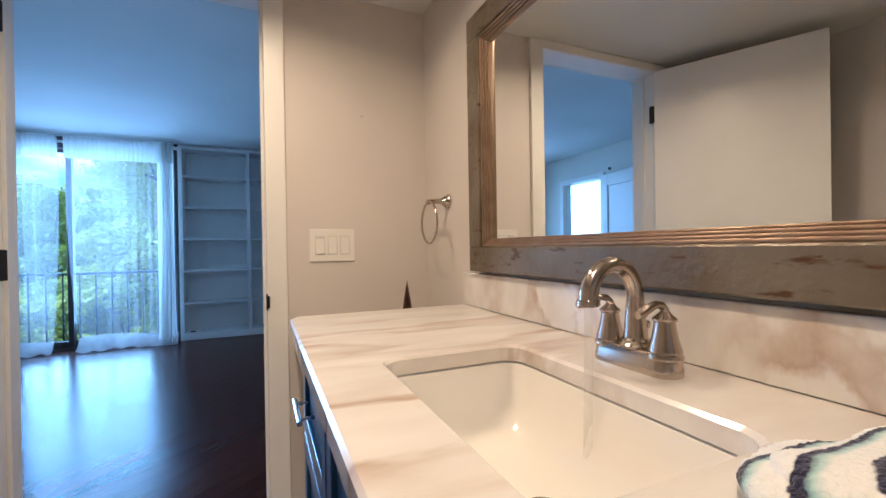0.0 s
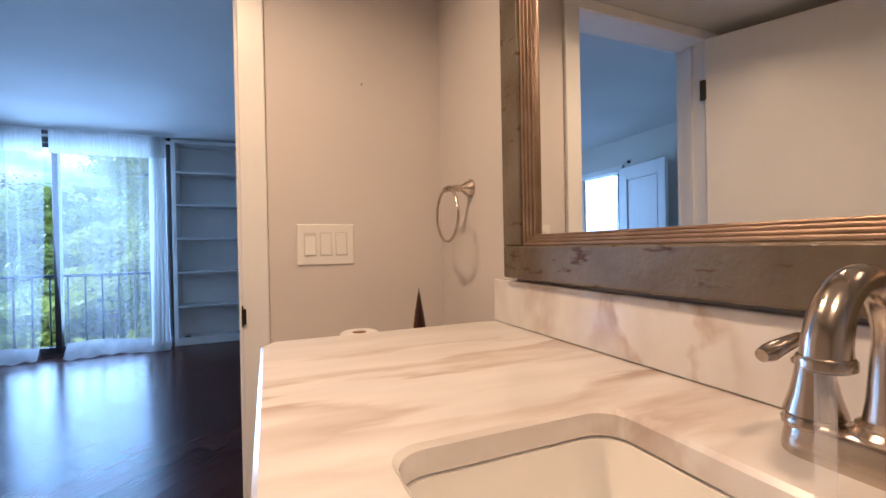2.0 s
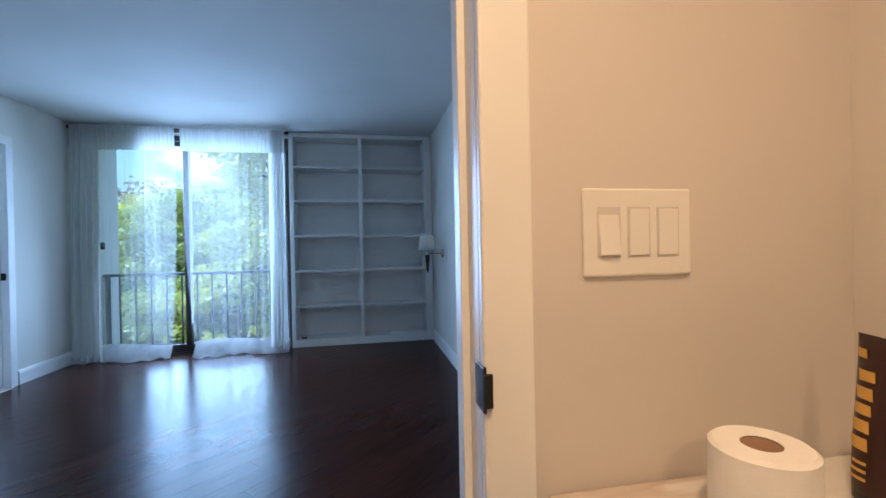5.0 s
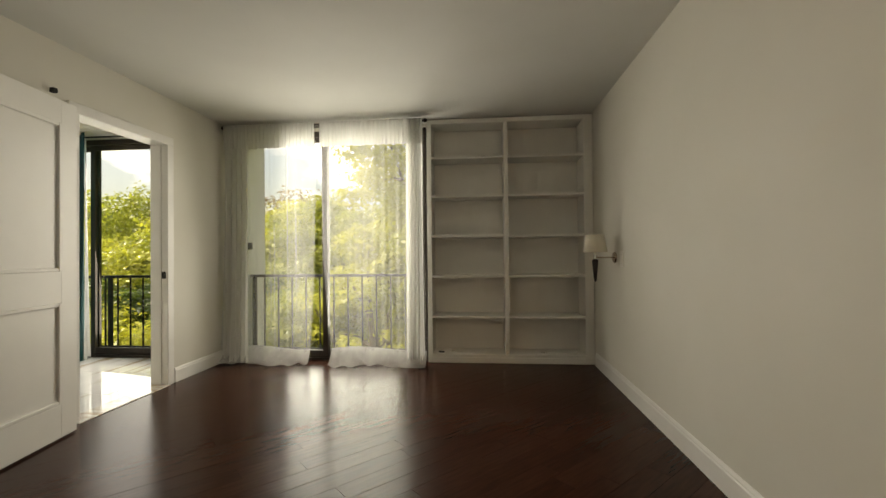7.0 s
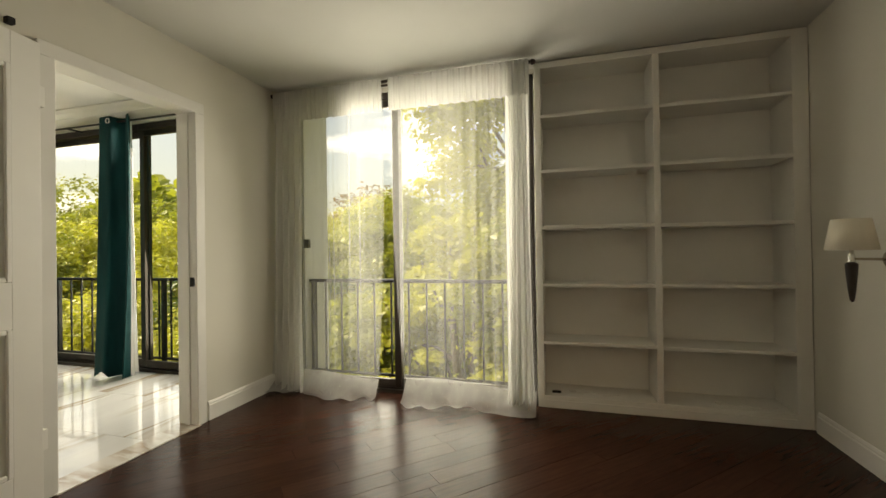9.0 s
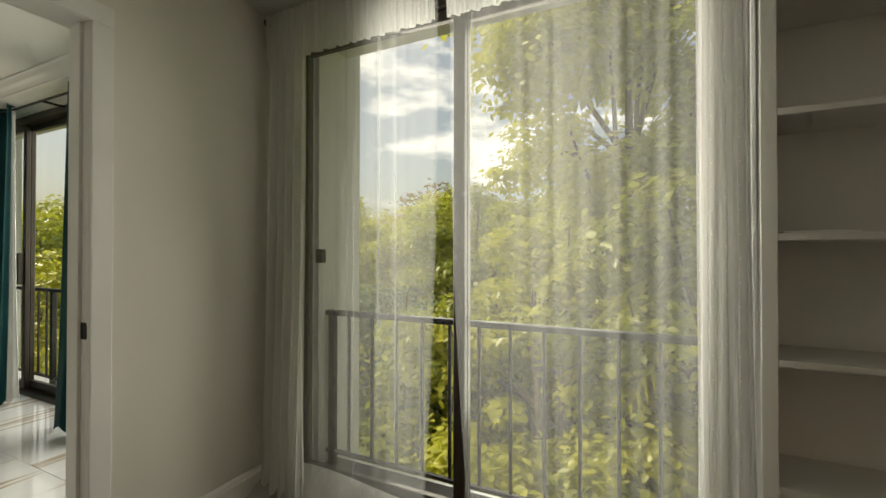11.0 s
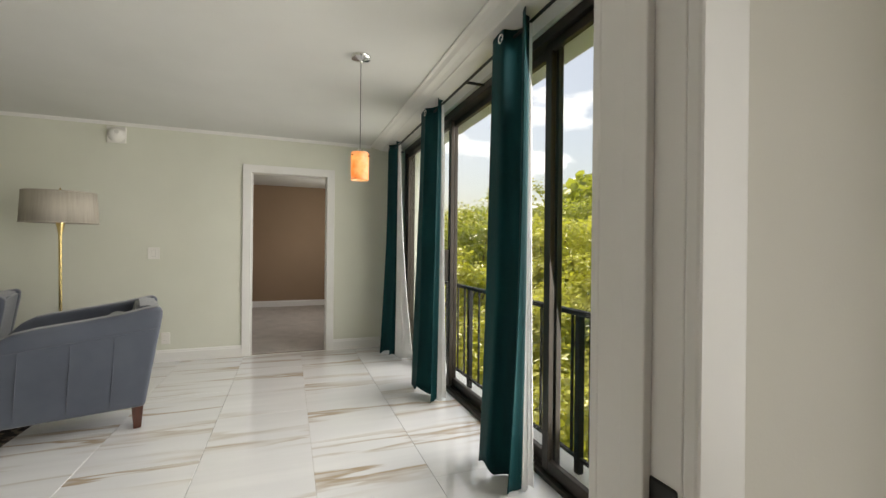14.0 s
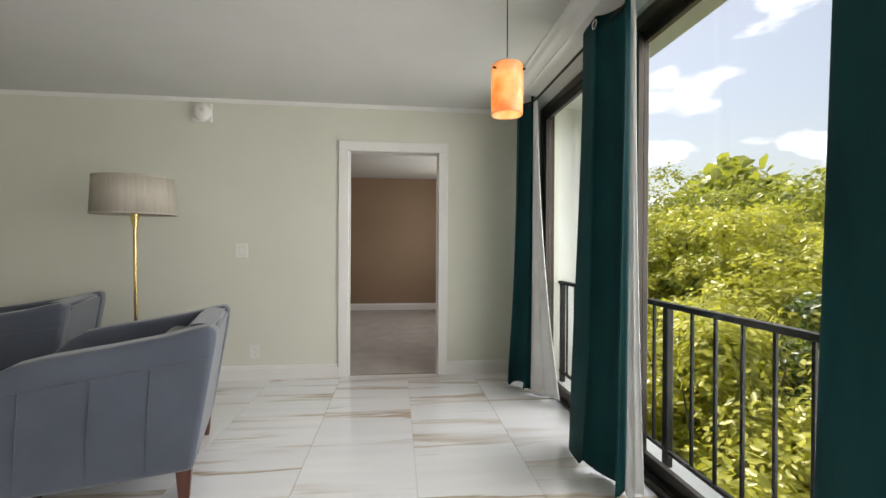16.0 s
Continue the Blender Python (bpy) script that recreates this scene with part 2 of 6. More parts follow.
def marble(name, ground, ground2, vein, rough, stretch, turn, width, coat=0.0, amount=1.0, scale=1.6, gate=(0.42, 0.60)):
    """Stone with long, wandering veins that follow one direction."""
    m = bpy.data.materials.new(name)
    m.use_nodes = True
    n, l = m.node_tree.nodes, m.node_tree.links
    b = n["Principled BSDF"]
    b.inputs["Roughness"].default_value, b.inputs["Coat Weight"].default_value, b.inputs["Coat Roughness"].default_value = rough, coat, 0.03
    c, mp, oi = n.new("ShaderNodeTexCoord"), n.new("ShaderNodeMapping"), n.new("ShaderNodeObjectInfo")
    mp.inputs["Rotation"].default_value, mp.inputs["Scale"].default_value = (0, 0, radians(turn)), stretch
    off = n.new("ShaderNodeVectorMath")
    off.operation = "MULTIPLY"
    off.inputs[1].default_value = (37.0, 53.0, 11.0)
    addv = n.new("ShaderNodeVectorMath")
    l.new(oi.outputs["Random"], off.inputs[0])
    l.new(c.outputs["Object"], mp.inputs["Vector"])
    l.new(mp.outputs["Vector"], addv.inputs[0])
    l.new(off.outputs[0], addv.inputs[1])
    t1, t2, t3 = (n.new("ShaderNodeTexNoise") for _ in range(3))
    for t, sc, de in ((t1, scale, 5.0), (t2, scale * 0.7, 3.0), (t3, scale * 2.4, 8.0)):
        t.inputs["Scale"].default_value, t.inputs["Detail"].default_value = sc, de
        l.new(addv.outputs[0], t.inputs["Vector"])
    r1, r2, rg = (n.new("ShaderNodeValToRGB") for _ in range(3))
    r1.color_ramp.elements[0].position, r1.color_ramp.elements[0].color = 0.5 - width, (0, 0, 0, 1)
    r1.color_ramp.elements[1].position, r1.color_ramp.elements[1].color = 0.5 + width * 0.4, (0, 0, 0, 1)
    e = r1.color_ramp.elements.new(0.5)
    e.color = (1, 1, 1, 1)
    r2.color_ramp.elements[0].position, r2.color_ramp.elements[1].position = gate
    rg.color_ramp.elements[0].position, rg.color_ramp.elements[1].position = 0.35, 0.7
    rg.color_ramp.elements[0].color, rg.color_ramp.elements[1].color = (*ground, 1), (*ground2, 1)
    mul, mul2 = n.new("ShaderNodeMath"), n.new("ShaderNodeMath")
    mul.operation = mul2.operation = "MULTIPLY"
    mul2.inputs[1].default_value = amount
    l.new(t1.outputs["Fac"], r1.inputs["Fac"])
    l.new(t2.outputs["Fac"], r2.inputs["Fac"])
    l.new(t3.outputs["Fac"], rg.inputs["Fac"])
    l.new(r1.outputs["Color"], mul.inputs[0])
    l.new(r2.outputs["Color"], mul.inputs[1])
    l.new(mul.outputs[0], mul2.inputs[0])
    mx = n.new("ShaderNodeMix")
    mx.data_type = "RGBA"
    mx.inputs[7].default_value = (*vein, 1)
    l.new(mul2.outputs[0], mx.inputs[0])
    l.new(rg.outputs["Color"], mx.inputs[6])
    l.new(mx.outputs[2], b.inputs["Base Color"])
    return m


def rustic_wood():
    """Silvery painted wood, worn through to brown in patches."""
    m = material("rustic_frame", (0.125, 0.094, 0.055), 0.30, base2=(0.215, 0.19, 0.14), scale=5, stretch=(1, 1, 1), bump=0.5, bump_scale=60, spec=0.6)
    n, l = m.node_tree.nodes, m.node_tree.links
    b = n["Principled BSDF"]
    b.inputs["Metallic"].default_value = 0.4
    old = b.inputs["Base Color"].links[0].from_socket
    c, mp, t, r, mx = n.new("ShaderNodeTexCoord"), n.new("ShaderNodeMapping"), n.new("ShaderNodeTexNoise"), n.new("ShaderNodeValToRGB"), n.new("ShaderNodeMix")
    mp.inputs["Scale"].default_value = (14, 14, 52)
    t.inputs["Scale"].default_value, t.inputs["Detail"].default_value = 1.0, 8.0
    r.color_ramp.elements[0].position, r.color_ramp.elements[1].position = 0.60, 0.67
    mx.data_type = "RGBA"
    mx.inputs[7].default_value = (0.085, 0.043, 0.020, 1)
    l.new(c.outputs["Object"], mp.inputs["Vector"])
    l.new(mp.outputs["Vector"], t.inputs["Vector"])
    l.new(t.outputs["Fac"], r.inputs["Fac"])
    l.new(r.outputs["Color"], mx.inputs[0])
    l.new(old, mx.inputs[6])
    l.new(mx.outputs[2], b.inputs["Base Color"])
    return m


def leaf_material(name, dark, light, back):
    m = bpy.data.materials.new(name)
    m.use_nodes = True
    n, l = m.node_tree.nodes, m.node_tree.links
    b, o = n["Principled BSDF"], n["Material Output"]
    g, r, tr, mx = n.new("ShaderNodeNewGeometry"), n.new("ShaderNodeValToRGB"), n.new("ShaderNodeBsdfTranslucent"), n.new("ShaderNodeMixShader")
    r.color_ramp.elements[0].color, r.color_ramp.elements[1].color = (*dark, 1), (*light, 1)
    l.new(g.outputs["Random Per Island"], r.inputs["Fac"])
    l.new(r.outputs["Color"], b.inputs["Base Color"])
    b.inputs["Roughness"].default_value = 0.34
    tr.inputs["Color"].default_value = (*back, 1)
    mx.inputs[0].default_value = 0.38
    l.new(b.outputs[0], mx.inputs[1])
    l.new(tr.outputs[0], mx.inputs[2])
    l.new(mx.outputs[0], o.inputs["Surface"])
    return m


def glowing(name, color, strength, base):
    m = bpy.data.materials.new(name)
    m.use_nodes = True
    b = m.node_tree.nodes["Principled BSDF"]
    b.inputs["Base Color"].default_value = (*base, 1)
    b.inputs["Emission Color"].default_value = (*color, 1)
    b.inputs["Emission Strength"].default_value = strength
    b.inputs["Roughness"].default_value = 0.25
    return m


def swirl_fleece():
    """White fleece with nested bands, aqua shading into navy."""
    m = bpy.data.materials.new("swirl_fleece")
    m.use_nodes = True
    n, l = m.node_tree.nodes, m.node_tree.links
    b = n["Principled BSDF"]
    b.inputs["Roughness"].default_value, b.inputs["Sheen Weight"].default_value = 0.95, 0.3
    c, mp, w, r = n.new("ShaderNodeTexCoord"), n.new("ShaderNodeMapping"), n.new("ShaderNodeTexWave"), n.new("ShaderNodeValToRGB")
    mp.inputs["Location"].default_value, mp.inputs["Scale"].default_value = (-0.05, 0.045, 0.0), (0.42, 1.0, 1.0)
    w.wave_type, w.rings_direction, w.wave_profile = "RINGS", "Z", "SAW"
    w.inputs["Scale"].default_value, w.inputs["Distortion"].default_value = 15.0, 1.0
    w.inputs["Phase Offset"].default_value = 2.2
    w.inputs["Detail"].default_value, w.inputs["Detail Scale"].default_value = 3.0, 5.0
    e = r.color_ramp.elements
    e[0].position, e[0].color = 0.0, (0.84, 0.83, 0.80, 1)
    e[1].position, e[1].color = 1.0, (0.84, 0.83, 0.80, 1)
    for p, col in ((0.42, (0.82, 0.83, 0.80, 1)), (0.60, (0.42, 0.60, 0.58, 1)), (0.68, (0.20, 0.28, 0.33, 1)), (0.72, (0.014, 0.014, 0.05, 1)), (0.90, (0.012, 0.012, 0.045, 1)), (0.95, (0.80, 0.79, 0.78, 1))):
        s = e.new(p)
        s.color = col
    l.new(c.outputs["Object"], mp.inputs["Vector"])
    l.new(mp.outputs["Vector"], w.inputs["Vector"])
    l.new(w.outputs["Fac"], r.inputs["Fac"])
    l.new(r.outputs["Color"], b.inputs["Base Color"])
    t, bp = n.new("ShaderNodeTexNoise"), n.new("ShaderNodeBump")
    t.inputs["Scale"].default_value, t.inputs["Detail"].default_value = 180, 4
    bp.inputs["Strength"].default_value, bp.inputs["Distance"].default_value = 1.0, 0.005
    l.new(c.outputs["Object"], t.inputs["Vector"])
    l.new(t.outputs["Fac"], bp.inputs["Height"])
    l.new(bp.outputs["Normal"], b.inputs["Normal"])
    return m


M_SWIRL = swirl_fleece()
M_MIRROR, M_GLASS, M_SHEER, M_FRAME = mirror_glass(), pane_glass(), sheer_cloth("sheer_voile", 0.12, 0.22, 1.0, 0.12), rustic_wood()
M_SHEER_B = sheer_cloth("sheer_voile_full", 0.11, 0.26, 0.45, 0.08)
M_GATHER = sheer_cloth("gathered_voile", 0.62, 0.78, 1.0)
M_HEM = sheer_cloth("doubled_voile", 0.34, 0.46, 1.0)
M_TILE = marble("marble_tile", (0.76, 0.76, 0.765), (0.82, 0.82, 0.82), (0.40, 0.29, 0.17), 0.045, (2.6, 0.26, 1.0), 4, 0.07, coat=0.4, amount=0.9, scale=1.9, gate=(0.44, 0.60))
M_COUNTER = marble("marble_counter", (0.71, 0.68, 0.65), (0.80, 0.78, 0.75), (0.42, 0.31, 0.22), 0.16, (0.8, 3.2, 2.0), 24, 0.12, coat=0.3, amount=0.85, scale=2.2)
M_LEAF = leaf_material("leaf_green", (0.13, 0.165, 0.028), (0.37, 0.38, 0.07), (0.55, 0.60, 0.07))
M_LEAF_Y = leaf_material("leaf_lime", (0.25, 0.27, 0.04), (0.58, 0.56, 0.10), (0.76, 0.77, 0.09))
# shade below the railing, put into a darker leaf colour
M_LEAF_D = leaf_material("leaf_shaded", (0.035, 0.06, 0.014), (0.10, 0.15, 0.03), (0.19, 0.28, 0.03))
M_LEAF_R = leaf_material("leaf_rust", (0.08, 0.075, 0.02), (0.26, 0.16, 0.05), (0.30, 0.20, 0.04))


# ---------------------------------------------------------------- mesh helpers
def box(bm, a, b, bevel=0.0, segs=2):
    """A box between two corners, with rounded edges where bevel is given."""
    a, b = Vector(a), Vector(b)
    r = bmesh.ops.create_cube(bm, size=1.0, matrix=Matrix.Translation((a + b) / 2) @ Matrix.Diagonal((*[abs(v) for v in (b - a)], 1)))
    if bevel:
        edges = list({e for v in r["verts"] for e in v.link_edges})
        bmesh.ops.bevel(bm, geom=edges, offset=bevel, segments=segs, profile=0.5, affect="EDGES", clamp_overlap=True)
    return bm


def lathe(bm, profile, at=(0, 0, 0), axis="Z", segs=28, close=True):
    """A turned body: profile is (radius, height) from the bottom to the top."""
    turn = {"Z": Matrix.Identity(4), "X": pose(0, 0, 0, 0, 90, 0), "Y": pose(0, 0, 0, -90, 0, 0)}[axis]
    m = Matrix.Translation(at) @ turn
    rings = [[bm.verts.new(m @ Vector((r * math.cos(2 * math.pi * i / segs), r * math.sin(2 * math.pi * i / segs), h))) for i in range(segs)] for r, h in profile]
    for p, q in zip(rings, rings[1:]):
        for i in range(segs):
            bm.faces.new((p[i], p[(i + 1) % segs], q[(i + 1) % segs], q[i]))
    if close:
        bm.faces.new(rings[0][::-1])
        bm.faces.new(rings[-1])
    return bm


def tube(bm, points, radii, segs=14, cap=True):
    """A round bar along points, with one radius or one for each point."""
    pts = [Vector(p) for p in points]
    if not isinstance(radii, (list, tuple)):
        radii = [radii] * len(pts)
    up, rings = None, []
    for i, p in enumerate(pts):
        d = (pts[min(i + 1, len(pts) - 1)] - pts[max(i - 1, 0)]).normalized()
        if up is None:
            up = d.orthogonal().normalized()
        up = (up - d * up.dot(d)).normalized()
        side = d.cross(up)
        rings.append([bm.verts.new(p + radii[i] * (math.cos(2 * math.pi * k / segs) * up + math.sin(2 * math.pi * k / segs) * side)) for k in range(segs)])
    for p, q in zip(rings, rings[1:]):
        for i in range(segs):
            bm.faces.new((p[i], p[(i + 1) % segs], q[(i + 1) % segs], q[i]))
    if cap:
        bm.faces.new(rings[0][::-1])
        bm.faces.new(rings[-1])
    return bm


def extrude_profile(bm, prof, y0, y1, axis="Y"):
    """A moulding: a closed outline (u, z) swept along an axis."""
    def at(u, w, z):
        return (u, w, z) if axis == "Y" else (w, u, z)
    a = [bm.verts.new(at(u, y0, z)) for u, z in prof]
    b = [bm.verts.new(at(u, y1, z)) for u, z in prof]
    k = len(prof)
    for i in range(k):
        bm.faces.new((a[i], a[(i + 1) % k], b[(i + 1) % k], b[i]))
    bm.faces.new(a[::-1])
    bm.faces.new(b)
    bmesh.ops.recalc_face_normals(bm, faces=bm.faces[:])
    return bm


def mesh_from(name, bm, mat, smooth=False):
    bmesh.ops.recalc_face_normals(bm, faces=bm.faces[:])
    me = bpy.data.meshes.new(name)
    bm.to_mesh(me)
    bm.free()
    me.materials.append(mat)
    if smooth:
        for p in me.polygons:
            p.use_smooth = True
        me.set_sharp_from_angle(angle=radians(38))
    return me


def solid(name, bm, mat, label="", category="", group="", kind="", smooth=False):
    return tagged(new(name, mesh_from(name, bm, mat, smooth)), label, category, group, kind)


def part(name, bm, mat, parent, label="", smooth=False):
    ob = new(name, mesh_from(name, bm, mat, smooth))
    ob.parent = parent
    return tagged(ob, label)


def thing(name, m, label, category, group="", kind=""):
    ob = new(name)
    ob.matrix_world = m
    ob.empty_display_size = 0.1
    return tagged(ob, label, category, group, kind)


B = bmesh.new

# ---------------------------------------------------------------- plan
EX0, EX1 = 6.05, 6.22          # outer wall, inside and outside face
WX0, WX1 = -3.09, -2.966       # wall between living room and bedroom
BY0, BY1 = 1.60, 1.72          # wall between bathroom and bedroom
BR = 0.77                      # bedroom, right-hand wall
MX = 0.715                     # bathroom, mirror wall
LX = -7.73                     # living room, far wall
H = 2.44
BH = 2.075                     # bathroom ceiling


def wall(name, boxes, mat, label):
    bm = B()
    for a, b in boxes:
        box(bm, a, b)
    return solid(name, bm, mat, label, "wall", kind="structure")


# the wall slabs carry the paint of the room that they face
wall("wall_bath_bedroom_side", [((WX1, BY0 + 0.06, 0), (-0.640, BY1, H)), ((0.115, BY0 + 0.06, 0), (BR + 0.1, BY1, H)), ((-0.640, BY0 + 0.06, 2.045), (0.115, BY1, H))],
     M_BEDWALL, "warm white painted bedroom wall with the bathroom doorway")
wall("wall_bath_front", [((-1.25, BY0, 0), (-0.640, BY0 + 0.06, BH)), ((0.115, BY0, 0), (MX + 0.1, BY0 + 0.06, BH)), ((-0.640, BY0, 2.045), (0.115, BY0 + 0.06, BH))],
     M_BATHWALL, "greige painted bathroom wall beside the doorway")
wall("wall_bath_mirror", [((MX, -1.5, 0), (MX + 0.12, BY0, BH))], M_BATHWALL, "greige painted bathroom wall behind the vanity")
wall("wall_bath_left", [((-1.27, -1.5, 0), (-1.15, BY0, BH))], M_BATHWALL, "greige painted bathroom side wall")
wall("wall_bath_back", [((-1.15, -1.5, 0), (MX, -1.38, BH))], M_BATHWALL, "greige painted bathroom back wall")
wall("wall_bedroom_right", [((BR, BY1, 0), (BR + 0.12, 6.40, H))], M_BEDWALL, "warm white painted bedroom wall")
OY0, OY1, OZ = 4.372, 5.180, 2.045
XM = (WX0 + WX1) / 2
wall("wall_bedroom_left", [((XM, BY1 - 0.06, 0), (WX1, OY0, H)), ((XM, OY1, 0), (WX1, EX1, H)), ((XM, OY0, OZ), (WX1, OY1, H))], M_BEDWALL,
     "warm white painted bedroom wall with a doorway")
wall("wall_living_right", [((WX0, 0.0, 0), (XM, OY0, H)), ((WX0, OY1, 0), (XM, EX1, H)), ((WX0, OY0, OZ), (XM, OY1, H))], M_LIVWALL,
     "pale green-white painted living room wall with a doorway")
DY0, DY1, DZ = 4.385, 5.195, 2.03
wall("wall_living_far", [((LX - 0.06, 0.0, 0), (LX, DY0, H)), ((LX - 0.06, DY1, 0), (LX, EX1, H)), ((LX - 0.06, DY0, DZ), (LX, DY1, H))], M_LIVWALL,
     "pale green-white living room wall with an open doorway")
wall("wall_far_room_side", [((LX - 0.12, 2.0, 0), (LX - 0.06, DY0, H)), ((LX - 0.12, DY1, 0), (LX - 0.06, EX1, H)), ((LX - 0.12, DY0, DZ), (LX - 0.06, DY1, H))], M_BROWN,
     "brown painted wall of the carpeted room")
wall("wall_living_back", [((LX - 0.06, -0.12, 0), (XM, 0.0, H))], M_LIVWALL, "pale painted living room back wall")
wall("wall_brown", [((-11.85, 2.0, 0), (-11.73, EX1, H))], M_BROWN, "brown painted wall at the end of the carpeted room")
wall("wall_brown_left", [((-11.73, 1.88, 0), (LX - 0.06, 2.0, H))], M_BROWN, "brown painted side wall of the carpeted room")
wall("wall_brown_window", [((-11.73, EX0, 0), (LX - 0.12, EX1, 0.9)), ((-11.73, EX0, 2.2), (LX - 0.12, EX1, H)), ((-11.73, EX0, 0.9), (-10.9, EX1, 2.2)), ((-9.0, EX0, 0.9), (LX - 0.12, EX1, 2.2))],
     M_BROWN, "brown painted window wall of the carpeted room")
# outer wall
BWX0, BWX1, BWZ = -2.90, -0.86, 2.37
LWX0, LWX1 = -7.44, -3.22
wall("wall_outer_bedroom", [((WX1, EX0, 0), (BWX0, EX1, H)), ((BWX0, EX0, BWZ), (BWX1, EX1, H)), ((BWX1, EX0 + 0.27, 0), (BR, EX1 + 0.18, H))], M_BEDWALL,
     "warm white wall round the sliding glass door")
wall("wall_outer_living", [((LX, EX0, 0), (LWX0, EX1, H)), ((LWX0, EX0, BWZ), (LWX1, EX1, H)), ((LWX1, EX0, 0), (WX0, EX1, H))], M_LIVWALL,
     "pale wall round the living room's sliding glass doors")
wall("fin_wall", [((-3.06, EX1, -0.35), (-2.865, 6.60, 2.9))], M_EXT, "white stucco fin wall between two balconies")
wall("fin_wall_far", [((-7.75, EX1, -0.35), (-7.56, 6.60, 2.9))], M_EXT, "white stucco fin wall at the balcony's end")
wall("balcony_ledge", [((-12.0, EX1, -0.30), (1.5, 6.40, -0.02))], M_EXT, "white stucco ledge outside the sliding doors")
wall("balcony_soffit", [((-12.0, EX1, 2.42), (1.5, 6.47, 2.75))], M_EXT, "white stucco soffit above the balcony")

for nm, a, b in (("ceiling_bedroom", (WX1, BY1 - 0.06, H), (BR + 0.12, 6.42, H + 0.12)), ("ceiling_living", (LX - 0.06, -0.12, H), (WX1, EX1, H + 0.12)),
                 ("ceiling_far_room", (-11.85, 1.9, H), (LX - 0.06, EX1, H + 0.12)), ("ceiling_bath", (-1.27, -1.5, BH), (MX + 0.12, BY0 + 0.06, H))):
    solid(nm, box(B(), a, b), M_CEIL, "matt white painted ceiling", "ceiling", kind="structure")

# floors: a bed below, pieces on top
floor_bed = solid("floor_bedroom", box(B(), (WX1, BY1 - 0.08, -0.12), (BR, 6.36, -0.008)), M_SUBFLOOR, "dark stained hardwood plank floor", "floor", kind="structure")
floor_liv = solid("floor_living", box(B(), (LX - 0.06, 0.0, -0.12), (WX0, EX1, -0.006)), M_GROUT, "polished white marble tile floor with brown veins", "floor", kind="structure")
solid("floor_bath", box(B(), (-1.15, -1.38, -0.12), (MX, BY1 - 0.08, 0.0)), M_GROUT, "pale tiled bathroom floor", "floor", kind="structure")
solid("floor_far_room", box(B(), (-11.73, 2.0, -0.12), (LX - 0.06, EX0, 0.005)), M_CARPET, "beige wall-to-wall carpet", "floor", kind="structure")
solid("threshold", box(B(), (WX0 - 0.002, OY0, -0.05), (WX1 + 0.03, OY1, 0.006), 0.003), M_COUNTER, "pale marble threshold in the doorway", "threshold", kind="structure")

# ---------------------------------------------------------------- trim
BASE_PROF = [(0, 0), (0.016, 0), (0.016, 0.098), (0.011, 0.104), (0.011, 0.112), (0.005, 0.125), (0, 0.125)]


def baseboard(a, b, axis, face, sign, z0=0.0):
    """A skirting board along one wall; sign: the way that it stands out."""
    bm = B()
    extrude_profile(bm, [(face + sign * u, z + z0) for u, z in BASE_PROF], a, b, axis)
    return solid("baseboard", bm, M_TRIM, "white painted moulded skirting board", "baseboard", kind="structure")


baseboard(BY1, OY0 - 0.075, "Y", WX1, 1)
baseboard(OY1 + 0.075, EX0, "Y", WX1, 1)
baseboard(BY1, 5.99, "Y", BR, -1)
baseboard(WX1, -0.70, "X", BY1, 1)
baseboard(0.19, BR, "X", BY1, 1)
baseboard(0.0, DY0 - 0.075, "Y", LX, 1)
baseboard(DY1 + 0.075, EX0, "Y", LX, 1)
baseboard(0.0, OY0 - 0.075, "Y", WX0, -1)
baseboard(OY1 + 0.075, EX0, "Y", WX0, -1)
baseboard(2.0, EX0, "Y", -11.73, 1)
baseboard(0.19, MX, "X", BY0, -1)


def casing(name, axis, face, sign, lo, hi, top, label, width=0.07, head=True, ztop=None):
    """The frame of flat boards round a doorway, on one face of its wall."""
    root = thing(name, pose(0, 0, 0), label, "door frame", kind="structure")
    t = 0.018 * sign
    for nm, (u0, u1, z0, z1) in (("side_casing", (lo - width, lo, 0, top)), ("side_casing", (hi, hi + width, 0, top)), ("head_casing", (lo - width, hi + width, top, ztop or top + width))):
        bm = B()
        if axis == "X":
            box(bm, (u0, face, z0), (u1, face + t, z1), 0.004)
        else:
            box(bm, (face, u0, z0), (face + t, u1, z1), 0.004)
        part(nm, bm, M_TRIM, root)
    return root


def lining(name, axis, f0, f1, lo, hi, top, label, th=0.015):
    root = thing(name, pose(0, 0, 0), label, "door frame", kind="structure")
    mid = (f0 + f1) / 2
    for nm, u0, u1, z0, z1 in (("jamb", lo, lo + th, 0, top), ("jamb", hi - th, hi, 0, top), ("head_jamb", lo + th, hi - th, top - th, top),
                               ("stop", lo + th, lo + th + 0.012, 0, top - th), ("stop", hi - th - 0.012, hi - th, 0, top - th)):
        a, b = (mid - 0.012, mid + 0.024) if nm == "stop" else (f0, f1)
        bm = B()
        box(bm, (u0, a, z0) if axis == "X" else (a, u0, z0), (u1, b, z1) if axis == "X" else (b, u1, z1), 0.002)
        part(nm, bm, M_TRIM, root)
    return root


